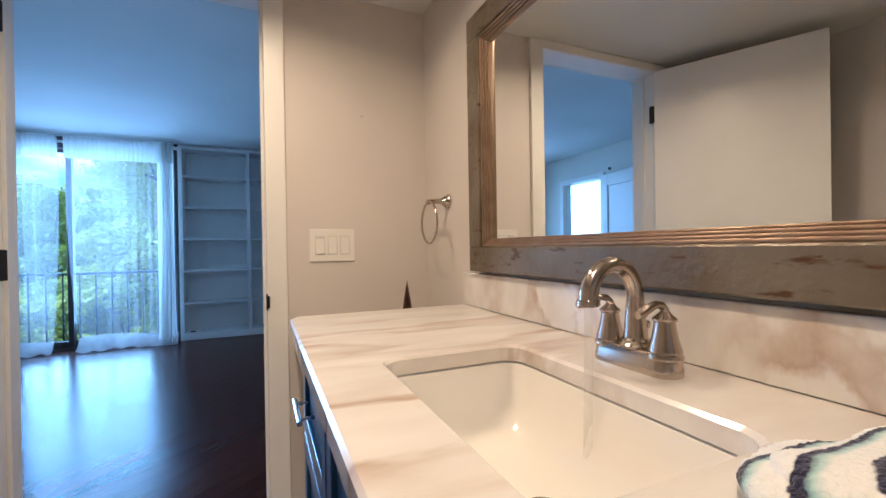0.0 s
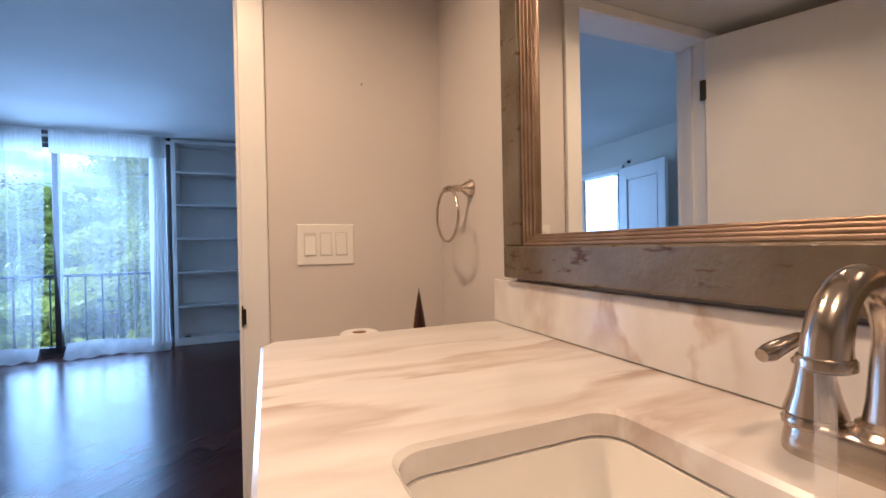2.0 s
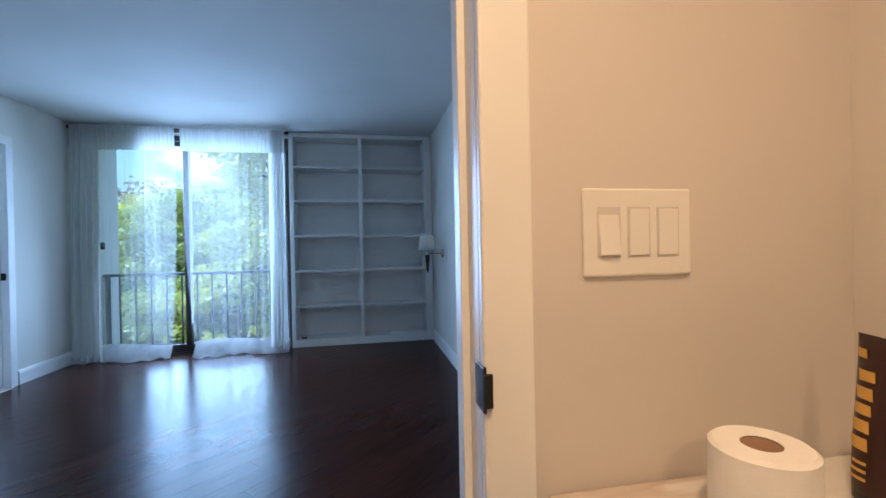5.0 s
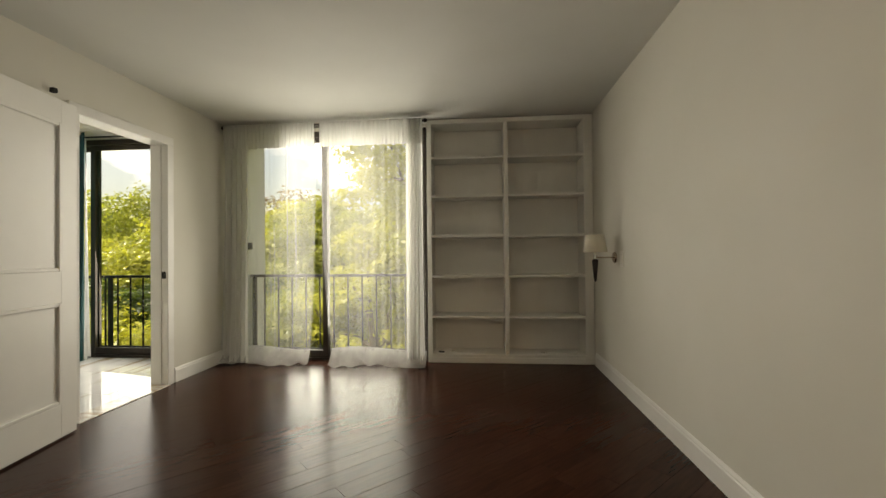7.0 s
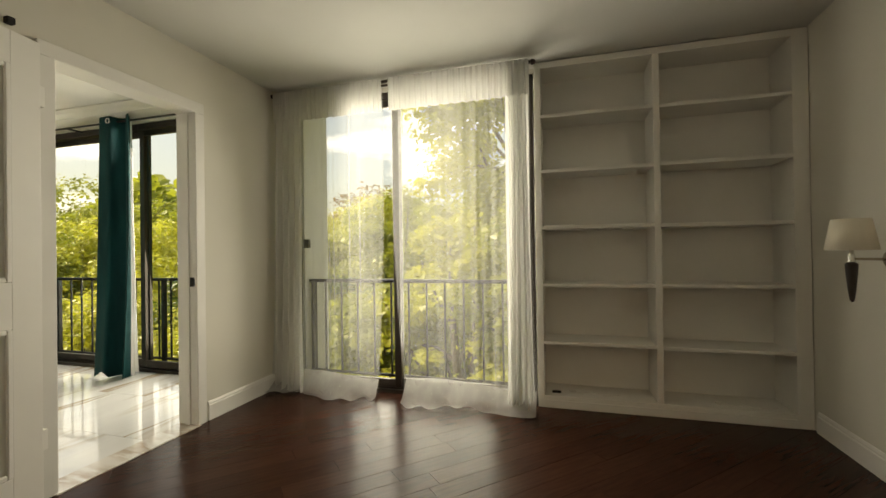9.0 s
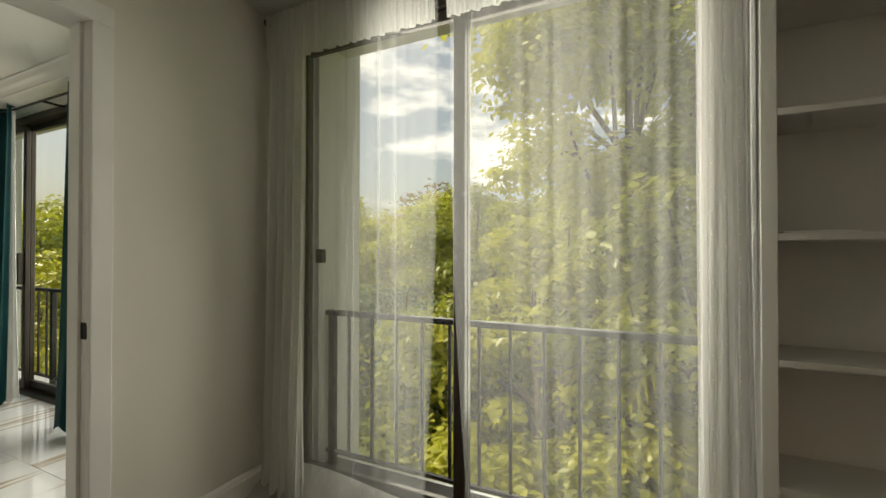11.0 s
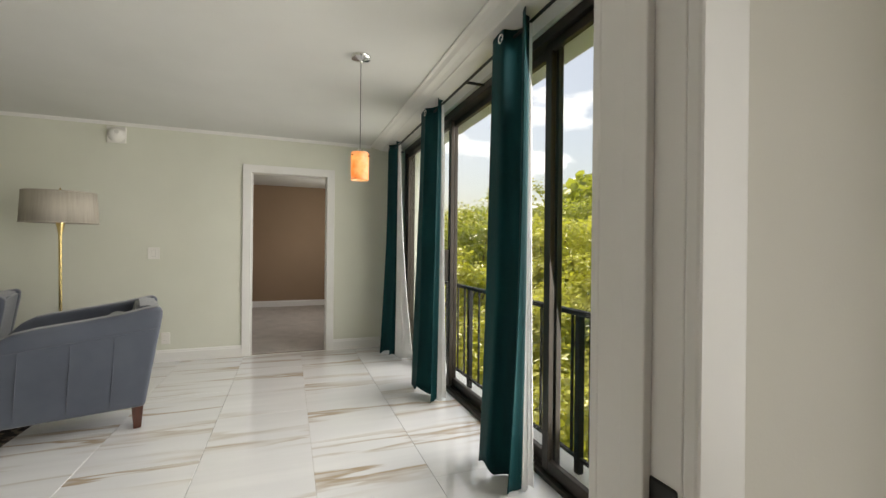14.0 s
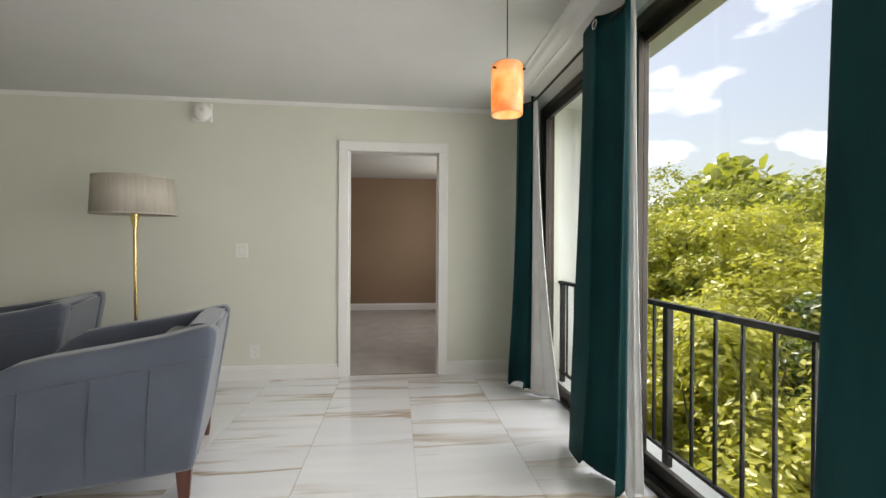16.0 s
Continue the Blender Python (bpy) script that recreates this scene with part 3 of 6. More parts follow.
casing("bath_door_casing", "X", BY0, -1, -0.625, 0.10, 2.03, "white painted casing round the bathroom doorway", ztop=BH - 0.002)
casing("bath_door_casing_bedroom", "X", BY1, 1, -0.625, 0.10, 2.03, "white painted casing round the bathroom doorway")
lining("bath_door_lining", "X", BY0 - 0.001, BY1 + 0.001, -0.640, 0.115, 2.045, "white painted bathroom door lining")
casing("living_door_casing", "Y", WX1, 1, 4.387, 5.165, 2.03, "white painted casing round the doorway")
casing("living_door_casing_far", "Y", WX0, -1, 4.387, 5.165, 2.03, "white painted casing round the doorway")
lining("living_door_lining", "Y", WX0 - 0.001, WX1 + 0.001, OY0, OY1, OZ, "white painted door lining")
casing("far_door_casing", "Y", LX, 1, 4.385, 5.195, 2.03, "white painted casing round the far doorway", width=0.085)
lining("far_door_lining", "Y", LX - 0.121, LX + 0.001, 4.372, 5.208, 2.043, "white painted far door lining")

# crown moulding over the living room windows, and a slim one on the far wall
solid("crown_moulding", extrude_profile(B(), [(6.05, 2.44), (5.70, 2.44), (5.70, 2.432), (5.72, 2.429), (5.745, 2.417), (5.78, 2.412), (5.81, 2.402), (5.815, 2.395), (6.05, 2.395)], LX, WX0, "X"),
      M_TRIM, "white stepped crown moulding over the windows", "moulding", kind="structure")
solid("crown_moulding_far", extrude_profile(B(), [(LX, 2.44), (LX + 0.03, 2.44), (LX + 0.022, 2.428), (LX + 0.008, 2.415), (LX, 2.41)], 0.0, 5.70, "Y"),
      M_TRIM, "slim white cornice on the far wall", "moulding", kind="structure")


solid("head_trim", extrude_profile(B(), [(6.05, 2.44), (5.985, 2.44), (5.985, 2.425), (6.0, 2.418), (6.01, 2.404), (6.025, 2.40), (6.05, 2.40)], WX1, -0.857, "X"),
      M_TRIM, "white moulded board above the sliding door", "moulding", kind="structure")


# ---------------------------------------------------------------- sliding glass doors
def sliding_door(name, x0, x1, top, panels, label, y=6.10):
    """A dark aluminium sliding door. panels: (left, right, depth of its track)."""
    root = thing(name, pose(0, 0, 0), label, "sliding door", kind="structure")
    for nm, a, b in (("head_track", (x0, y - 0.05, top - 0.055), (x1, y + 0.07, top)), ("sill_track", (x0, y - 0.05, -0.02), (x1, y + 0.07, 0.025)),
                     ("side_frame", (x0, y - 0.05, 0.025), (x0 + 0.035, y + 0.07, top - 0.055)), ("side_frame", (x1 - 0.035, y - 0.05, 0.025), (x1, y + 0.07, top - 0.055))):
        part(nm, box(B(), a, b, 0.004), M_BRONZE, root)
    for k in (-0.02, 0.015, 0.05):
        part("track_rib", box(B(), (x0 + 0.035, y + k - 0.002, 0.025), (x1 - 0.035, y + k + 0.002, 0.038)), M_BRONZE, root)
    for p0, p1, dy in panels:
        z0, z1 = 0.04, top - 0.06
        sash = part("sash", B(), M_BRONZE, root)
        bm = B()
        for a, b in (((p0, 0, z0), (p0 + 0.055, 0, z1)), ((p1 - 0.055, 0, z0), (p1, 0, z1)), ((p0 + 0.055, 0, z0), (p1 - 0.055, 0, z0 + 0.06)), ((p0 + 0.055, 0, z1 - 0.05), (p1 - 0.055, 0, z1))):
            box(bm, (a[0], y + dy - 0.016, a[2]), (b[0], y + dy + 0.016, b[2]), 0.003, 1)
        bm.to_mesh(sash.data)
        bm.free()
        pane = part("pane", box(B(), (p0 + 0.05, y + dy - 0.003, z0 + 0.05), (p1 - 0.05, y + dy + 0.003, z1 - 0.04)), M_GLASS, sash, "clear glass pane")
        pane.visible_shadow = False
    return root


bed_slider = sliding_door("window_1", BWX0 + 0.005, BWX1 - 0.005, BWZ - 0.005, [(BWX0 + 0.04, -1.905, -0.012), (-1.96, BWX1 - 0.04, 0.028)], "dark bronze aluminium sliding glass door")
part("pull_handle", box(B(), (-2.845, 6.03, 0.93), (-2.815, 6.075, 1.20), 0.006), M_BRONZE, bed_slider, "slim dark pull handle")
part("latch", box(B(), (-2.83, 6.155, 1.15), (-2.78, 6.185, 1.225), 0.004), M_RAIL, bed_slider, "small grey latch box")
liv_slider = sliding_door("window_2", LWX0 + 0.005, LWX1 - 0.005, BWZ - 0.005, [(LWX0 + 0.04, -5.98, -0.012), (-6.05, -4.515, 0.028), (-4.58, LWX1 - 0.04, -0.012)],
                          "wide dark bronze aluminium sliding glass doors")
part("pull_handle", box(B(), (-6.03, 6.03, 0.93), (-6.00, 6.075, 1.20), 0.006), M_BRONZE, liv_slider, "slim dark pull handle")
# window out of view, added so that the carpeted room gets light
far_win = thing("window_3", pose(0, 0, 0), "unseen window added to light the carpeted room", "window", kind="structure")
for a, b in (((-10.9, 6.08, 0.9), (-10.85, 6.14, 2.2)), ((-9.05, 6.08, 0.9), (-9.0, 6.14, 2.2)), ((-10.85, 6.08, 0.9), (-9.05, 6.14, 0.95)), ((-10.85, 6.08, 2.15), (-9.05, 6.14, 2.2))):
    part("window_frame", box(B(), a, b, 0.003), M_BRONZE, far_win)


# ---------------------------------------------------------------- balcony railing
def railing(name, x0, x1, y, posts, label):
    root = thing(name, pose(0, 0, -0.02), label, "railing")
    part("top_rail", box(B(), (x0, y - 0.022, 0.865), (x1, y + 0.022, 0.895), 0.006), M_RAIL, root)
    part("bottom_rail", box(B(), (x0, y - 0.012, 0.075), (x1, y + 0.012, 0.095), 0.003), M_RAIL, root)
    post_me = mesh_from("post", box(B(), (-0.02, -0.02, 0), (0.02, 0.02, 0.865), 0.004, 1), M_RAIL)
    bar_me = mesh_from("baluster", box(B(), (-0.0075, -0.0075, 0.095), (0.0075, 0.0075, 0.865), 0.002, 1), M_RAIL)
    for px in posts:
        ob = new("post", post_me)
        ob.parent, ob.location = root, (px, y, 0)
    n = int((x1 - x0) / 0.152)
    for i in range(1, n):
        bx = x0 + (x1 - x0) * i / n
        if min(abs(bx - p) for p in posts) > 0.05:
            ob = new("baluster", bar_me)
            ob.parent, ob.location = root, (bx, y, 0)
    return root


railing("balcony_railing", -7.555, -3.065, 6.29, [-7.50, -6.04, -4.55, -3.12], "dark painted metal railing outside the living room")
railing("balcony_railing", -2.86, -0.82, 6.29, [-2.82, -0.85], "dark painted metal railing outside the bedroom")


# ---------------------------------------------------------------- curtains
def cloth_strip(bm, path, z0, z1, rows, spread, hem, seed, front=0.0):
    """Folded cloth hung on a line of plan points; it widens and sways towards the hem."""
    rnd = random.Random(seed)
    ph = [rnd.uniform(0, 6.28) for _ in range(4)]
    grid = []
    c = sum((Vector(p) for p in path), Vector((0, 0))) / len(path)
    for r in range(rows + 1):
        f = r / rows
        z = z1 + (z0 - z1) * f
        line = []
        for i, p in enumerate(path):
            k = 1 + spread * f * f
            u = i / (len(path) - 1)
            x = c.x + (p[0] - c.x) * k + 0.012 * math.sin(ph[0] + 3 * f + 5 * u) * f
            y = c.y + (p[1] - c.y) * (1 + 0.5 * f) + 0.012 * math.sin(ph[1] + 4 * f + 9 * u) * f - front * f * f
            zz = z + (hem * math.sin(ph[2] + 7 * u) * 0.5 + hem * 0.5 * math.sin(ph[3] + 17 * u)) * (f ** 8)
            line.append(bm.verts.new((x, y, max(zz, 0.006))))
        grid.append(line)
    for a, b in zip(grid, grid[1:]):
        for i in range(len(path) - 1):
            bm.faces.new((a[i], a[i + 1], b[i + 1], b[i]))
    return bm


def folds(x0, x1, y, depth, waves, n, seed=0, skew=0.0):
    rnd = random.Random(seed)
    ph = rnd.uniform(0, 6.28)
    return [(x0 + (x1 - x0) * i / n + 0.25 * (x1 - x0) / waves * math.sin(2 * math.pi * waves * i / n * 2 + ph) * 0.3,
             y + depth * math.sin(2 * math.pi * waves * i / n + ph) * (0.7 + 0.3 * math.sin(9 * i / n + ph)) + skew * (i / n)) for i in range(n + 1)]


def thicken(ob, t):
    md = ob.modifiers.new("thickness", "SOLIDIFY")
    md.thickness, md.offset = t, 0.0


def teal_curtain(x0, x1, lx1, flare, seed, label):
    """A grommet curtain; its white lining turns out along one edge, wider towards the floor."""
    root = thing("curtain", pose(0, 0, 0), label, "curtain", "teal grommet curtains")
    path = folds(x0, x1, 5.885, 0.068, 1.25, 64, seed)
    cloth = part("cloth", cloth_strip(B(), path, 0.012, 2.39, 36, 0.13, 0.05, seed, 0.05), M_TEAL, root, smooth=True)
    thicken(cloth, 0.004)
    bm, grid, rnd = B(), [], random.Random(seed + 1)
    ph = rnd.uniform(0, 6.28)
    for r in range(37):
        f = r / 36
        left, right = x1 - 0.06 + 0.02 * f, x1 + lx1 + flare * (0.35 * f + 0.65 * f ** 2.4)
        line = []
        for i in range(33):
            u = i / 32
            y = 5.912 + (0.006 + 0.30 * flare * f * f) * u + (0.004 + 0.05 * flare * f) * math.sin(2 * math.pi * 2.2 * u + ph + 0.7 * f) - 0.03 * f * f * (1 - u)
            z = 2.37 - 2.355 * f + 0.03 * f ** 10 * (u + 0.4 * math.sin(9 * u + ph))
            line.append(bm.verts.new((left + (right - left) * u, y, max(z, 0.006))))
        grid.append(line)
    for a, b in zip(grid, grid[1:]):
        for i in range(32):
            bm.faces.new((a[i], a[i + 1], b[i + 1], b[i]))
    lin = part("lining", bm, M_LINING, root, "white lining that shows at the edge", smooth=True)
    thicken(lin, 0.003)
    n, ring = 22, B()
    tube(ring, [(0.022 * math.cos(2 * math.pi * k / n), 0, 0.022 * math.sin(2 * math.pi * k / n)) for k in range(n + 1)], 0.0045, 8)
    me = mesh_from("grommet", ring, M_CHROME, True)
    fronts = [i for i in range(2, len(path) - 2) if path[i][1] < path[i - 1][1] and path[i][1] <= path[i + 1][1]]
    for i in fronts:
        ob = new("grommet", me)
        ob.parent, ob.location = root, (path[i][0], path[i][1] - 0.004, 2.347)
    return root


teal_curtain(-7.62, -7.15, 0.02, 0.30, 3, "teal grommet curtain with white lining by the far wall")
teal_curtain(-6.27, -5.72, -0.035, 0.07, 7, "teal grommet curtain with white lining, hem dragging on tiles")
teal_curtain(-4.82, -4.42, -0.055, 0.05, 11, "teal grommet curtain with white lining at a door frame")


def curtain_rod(name, x0, x1, y, z, mat, r, label, ends):
    root = thing(name, pose(0, 0, 0), label, "curtain rod")
    part("rod", tube(B(), [(x0, y, z), (x1, y, z)], r, 14), mat, root, smooth=True)
    for x, s in ((x0, -1), (x1, 1)):
        part("finial", lathe(B(), [(r * 0.6, 0), (r * 1.5, 0.004), (r * 1.7, 0.012), (r * 1.3, 0.03), (r * 0.5, 0.036)], (x, y, z), "X") if s > 0 else
             lathe(B(), [(r * 1.5, -0.03), (r * 1.7, -0.012), (r * 0.6, 0)], (x, y, z), "X"), mat, root, smooth=True)
    for x in ends:
        part("bracket", box(B(), (x - 0.008, y, z - 0.01), (x + 0.008, EX0, z + 0.006), 0.002), mat, root)
    return root


curtain_rod("curtain_rod", -7.60, -3.20, 5.915, 2.352, M_BLACK, 0.009, "thin black curtain rod over the living room windows", (-7.5, -5.3, -3.3))
bed_rod = curtain_rod("curtain_rod", -2.93, -0.87, 5.93, 2.397, M_BRONZE, 0.012, "dark bronze curtain rod over the bedroom door", (-2.88, -1.9, -0.93))
part("back_rod", tube(B(), [(-2.9, 5.968, 2.385), (-0.9, 5.968, 2.385)], 0.009, 12), M_BRONZE, bed_rod, smooth=True)



def sheer_curtain(x0, x1, seed, lean0, lean1, label, cloth, y=5.955):
    """Sheer panel: its inner edge swings away at the foot, and the hem lies on the floor."""
    rnd = random.Random(seed)
    bm, n, rows = B(), 150, 46
    ph = [rnd.uniform(0, 6.28) for _ in range(6)]
    grid = []
    for r in range(rows + 1):
        f = r / rows
        line = []
        for i in range(n + 1):
            u = i / n
            x = x0 + (x1 - x0) * u + (lean0 * (1 - u) ** 3 + lean1 * u ** 3) * f ** 2.6
            w = 0.007 * math.sin(2 * math.pi * 9 * (u + 0.35 * u * u) + ph[0] + 0.5 * f) + 0.014 * math.sin(2 * math.pi * 3.3 * u + ph[1] - 0.8 * f) + 0.006 * math.sin(2 * math.pi * 21 * u + ph[2]) * max(0.0, 1 - 1.6 * f)
            edge = min(u, 1 - u)
            w += 0.03 * math.exp(-edge * 30) * math.sin(60 * u + ph[3])
            drop = 2.40 - 2.385 * f
            if f > 0.93:
                g = (f - 0.93) / 0.07
                w -= g * g * (0.07 + 0.05 * math.sin(6.5 * u + ph[4]) + 0.025 * math.sin(27 * u + ph[5]))
                drop = max(0.008, 2.40 - 2.385 * 0.93 - 0.167 * min(1.0, g * 1.6) + 0.012 * (1 + math.sin(21 * u + ph[2])) * g)
            line.append(bm.verts.new((x, y + w * (0.55 + 0.5 * f), drop)))
        grid.append(line)
    for a, b in zip(grid, grid[1:]):
        for i in range(n):
            bm.faces.new((a[i], a[i + 1], b[i + 1], b[i]))
    root = thing("sheer_curtain", pose(0, 0, 0), label, "curtain", "sheer bedroom curtains")
    part("cloth", bm, cloth, root, smooth=True)
    outer = x0 if lean0 == 0.0 else x1
    s = 1 if lean0 == 0.0 else -1
    for k in range(3):
        edge = B()
        pts = [(outer + s * (0.004 + 0.02 * k + (0.22 if s > 0 else 0.12) * i / 30), y - 0.02 - 0.012 * k + 0.016 * math.sin(i * 0.9 + 2 * k)) for i in range(31)]
        cloth_strip(edge, pts, 0.02, 2.39, 20, 0.25, 0.02, seed + 20 + k, 0.03)
        part("gathered_edge", edge, M_GATHER, root, "cloth bunched at the side", smooth=True)
    for k in range(2):
        hem = B()
        rows2 = [[], [], [], []]
        for i in range(121):
            u = i / 120
            xx = x0 + (x1 - x0) * u + lean0 * (1 - u) ** 3 + lean1 * u ** 3
            sway = 0.03 * math.sin(9 * u + k + ph[1]) + 0.014 * math.sin(31 * u + ph[2] + k)
            for r, (dy, zz) in enumerate(((0.0, 0.15 + 0.02 * math.sin(5 * u)), (-0.03 - 0.02 * k, 0.085), (-0.075 - 0.03 * k + sway, 0.022 + 0.010 * math.sin(23 * u + k)), (-0.115 - 0.03 * k + 1.5 * sway, 0.008 + 0.006 * (1 + math.sin(37 * u))))):
                rows2[r].append(hem.verts.new((xx, y + dy, zz)))
        for a, b in zip(rows2, rows2[1:]):
            for i in range(120):
                hem.faces.new((a[i], a[i + 1], b[i + 1], b[i]))
        part("hem", hem, M_HEM, root, "doubled hem trailing on the floor", smooth=True)
    top = B()
    for k in range(2):
        pts = [(x0 + (x1 - x0) * i / 120, y - 0.05 - 0.006 * k + 0.009 * math.sin(i * 1.3 + 2 * k)) for i in range(121)]
        a = [top.verts.new((p[0], p[1], 2.41)) for p in pts]
        b = [top.verts.new((p[0], p[1] + 0.012, 2.17 + 0.004 * math.sin(i * 0.7))) for i, p in enumerate(pts)]
        for i in range(120):
            top.faces.new((a[i], a[i + 1], b[i + 1], b[i]))
    part("rod_pocket", top, M_GATHER, root, "gathered rod pocket", smooth=True)
    return root


sheer_curtain(-2.935, -1.975, 5, 0.0, -0.07, "sheer white curtain panel pooled on the dark floor", M_SHEER)
sheer_curtain(-1.92, -0.88, 9, 0.10, 0.02, "sheer white curtain panel with a trailing hem", M_SHEER_B)


# ---------------------------------------------------------------- bedroom things
def bookcase():
    root = thing("bookcase", pose(0, 0, 0), "built-in white painted bookcase, nearly empty shelves", "bookcase")
    x0, x1, yf, yb = -0.855, BR - 0.005, 6.03, 6.315
    part("side_panel", box(B(), (x0, yf, 0), (x0 + 0.045, yb, 2.43), 0.003), M_SHELF, root)
    part("side_panel", box(B(), (x1 - 0.085, yf, 0), (x1, yb, 2.43), 0.003), M_SHELF, root)
    part("divider", box(B(), (-0.09, yf, 0.085), (-0.05, yb, 2.385), 0.003), M_SHELF, root)
    part("back_panel", box(B(), (x0, yb, 0), (x1, yb + 0.012, 2.43)), M_SHELF, root)
    part("header", box(B(), (x0 + 0.045, yf, 2.385), (x1 - 0.085, yb, 2.43), 0.003), M_SHELF, root)
    part("plinth", box(B(), (x0 + 0.045, yf - 0.004, 0), (x1 - 0.085, yf + 0.02, 0.055), 0.003), M_SHELF, root)
    part("bottom_board", box(B(), (x0 + 0.045, yf, 0.055), (x1 - 0.085, yb, 0.085), 0.003), M_SHELF, root)
    for k, z in enumerate((0.465, 0.868, 1.270, 1.668, 2.055)):
        for a, b, dz in ((x0 + 0.045, -0.09, 0.0), (-0.05, x1 - 0.085, 0.006 * (k % 2) - 0.004)):
            part("shelf", box(B(), (a, yf, z - 0.022 + dz), (b, yb, z + dz), 0.003), M_SHELF, root)
    return root


bookcase()


def cable_coil(at, loops, r, label):
    bm, rnd, pts = B(), random.Random(int(at[0] * 100) + 7), []
    for i in range(loops * 14):
        a = i * 2 * math.pi / 14
        rr = r * (0.75 + 0.3 * rnd.random())
        pts.append((at[0] + rr * math.cos(a), at[1] + 0.5 * rr * math.sin(a), at[2] + 0.004 + 0.018 * abs(math.sin(a * 0.7)) * rnd.random()))
    for i in range(8):
        pts.append((at[0] + r + 0.04 * i, at[1] - 0.02 + 0.012 * math.sin(i), at[2] + 0.004))
    tube(bm, pts, 0.003, 6)
    return solid("cable", bm, M_PLASTIC, label, "cable", smooth=True)


cable_coil((0.30, 6.12, 0.085), 3, 0.035, "white cable coiled on the lowest shelf")
cable_coil((-0.62, 6.14, 0.085), 2, 0.03, "white cable end on the lowest shelf")
solid("cable_clip", box(B(), (-0.76, 6.09, 0.085), (-0.70, 6.11, 0.10), 0.004), M_RAIL, "small dark cable plug on the lowest shelf", "plug")
solid("paper_sheet", box(B(), (-0.79, 6.06, 1.270), (-0.60, 6.16, 1.278), 0.002), M_PAPER, "small stack of papers on a shelf", "papers")


def wall_sconce():
    root = thing("wall_sconce", pose(BR, 5.395, 1.04), "wall sconce with cream shade and dark tapered stem", "lamp")
    part("back_plate", lathe(B(), [(0.046, 0), (0.046, -0.006), (0.040, -0.014), (0.020, -0.018)], axis="X"), M_NICKEL, root, smooth=True)
    part("arm", tube(B(), [(-0.01, 0, 0.0), (-0.09, 0, 0.002), (-0.165, -0.02, 0.003)], 0.006), M_NICKEL, root, smooth=True)
    part("collar", lathe(B(), [(0.012, -0.018), (0.016, -0.010), (0.012, 0.0), (0.014, 0.016), (0.010, 0.03), (0.007, 0.05)], (-0.165, -0.02, 0.0)), M_CHROME, root, "polished collar", smooth=True)
    part("stem", lathe(B(), [(0.004, -0.195), (0.009, -0.185), (0.014, -0.15), (0.022, -0.06), (0.024, -0.02), (0.018, -0.014)], (-0.165, -0.02, 0.0)), M_DARKWOOD, root, "dark tapered wooden stem", smooth=True)
    sh = part("shade", lathe(B(), [(0.094, 0.045), (0.069, 0.187)], (-0.165, -0.02, 0.0), close=False, segs=40), M_SCONCE, root, "cream fabric shade", smooth=True)
    thicken(sh, 0.003)
    return root


wall_sconce()


def rocker_plate(name, m, gangs, label, w=None, on=()):
    """A wall plate with paddle switches, facing -y in its own axes."""
    root = thing(name, m, label, "light switch")
    w = w or 0.046 * gangs + 0.026
    h = 0.122
    part("plate", box(B(), (-w / 2, -0.006, -h / 2), (w / 2, 0, h / 2), 0.003, 2), M_PLASTIC, root)
    for i in range(gangs):
        cx = (i - (gangs - 1) / 2) * 0.046
        part("surround", box(B(), (cx - 0.0178, -0.0064, -0.0355), (cx + 0.0178, -0.0058, 0.0355)), M_GROUT, root)
        pad = B()
        box(pad, (cx - 0.0155, -0.0085, -0.0325), (cx + 0.0155, -0.0065, 0.0325), 0.0012, 1)
        p = part("rocker", pad, M_PLASTIC, root)
        tilt = -5 if i in on else 0
        p.rotation_euler = (radians(tilt), 0, 0)
        for z in (-0.048, 0.048):
            part("screw", lathe(B(), [(0.0028, 0), (0.0028, 0.0012), (0.0015, 0.0018)], (cx, -0.0058, z), "Y", 10), M_PLASTIC, root).scale = (1, -1, 1)
    return root


rocker_plate("switch_plate", pose(0.332, BY0, 1.1235), 3, "white three-gang rocker switch plate on greige wall", 0.168, on=(0,))
rocker_plate("switch_plate", pose(BR, 5.227, 1.03, 0, 0, -90), 1, "white single rocker switch plate beside the sconce")
rocker_plate("switch_plate", pose(LX, 3.474, 1.128, 0, 0, 90), 1, "white single switch plate on the living room wall", 0.105)


def panel_leaf(root, w, h, th, rails):
    """A door leaf standing on x 0..w, with sunk panels: rails are (z0, z1) of each panel."""
    st = 0.115
    part("stile", box(B(), (0, -th / 2, 0), (st, th / 2, h), 0.002), M_TRIM, root)
    part("stile", box(B(), (w - st, -th / 2, 0), (w, th / 2, h), 0.002), M_TRIM, root)
    edges = [0] + [z for p in rails for z in p] + [h]
    for a, b in zip(edges[::2], edges[1::2]):
        part("rail", box(B(), (st, -th / 2, a), (w - st, th / 2, b), 0.002), M_TRIM, root)
    for a, b in rails:
        pn = part("panel", box(B(), (st, -th / 2 + 0.010, a), (w - st, th / 2 - 0.010, b)), M_TRIM, root)
        bm = B()
        for s in (-1, 1):
            y0, y1 = s * (th / 2 - 0.010), s * (th / 2 + 0.004)
            for c, d in (((st, a), (st + 0.022, b)), ((w - st - 0.022, a), (w - st, b)), ((st + 0.022, a), (w - st - 0.022, a + 0.022)), ((st + 0.022, b - 0.022), (w - st - 0.022, b))):
                box(bm, (c[0], min(y0, y1), c[1]), (d[0], max(y0, y1), d[1]), 0.004, 1)
        part("moulding", bm, M_TRIM, pn)


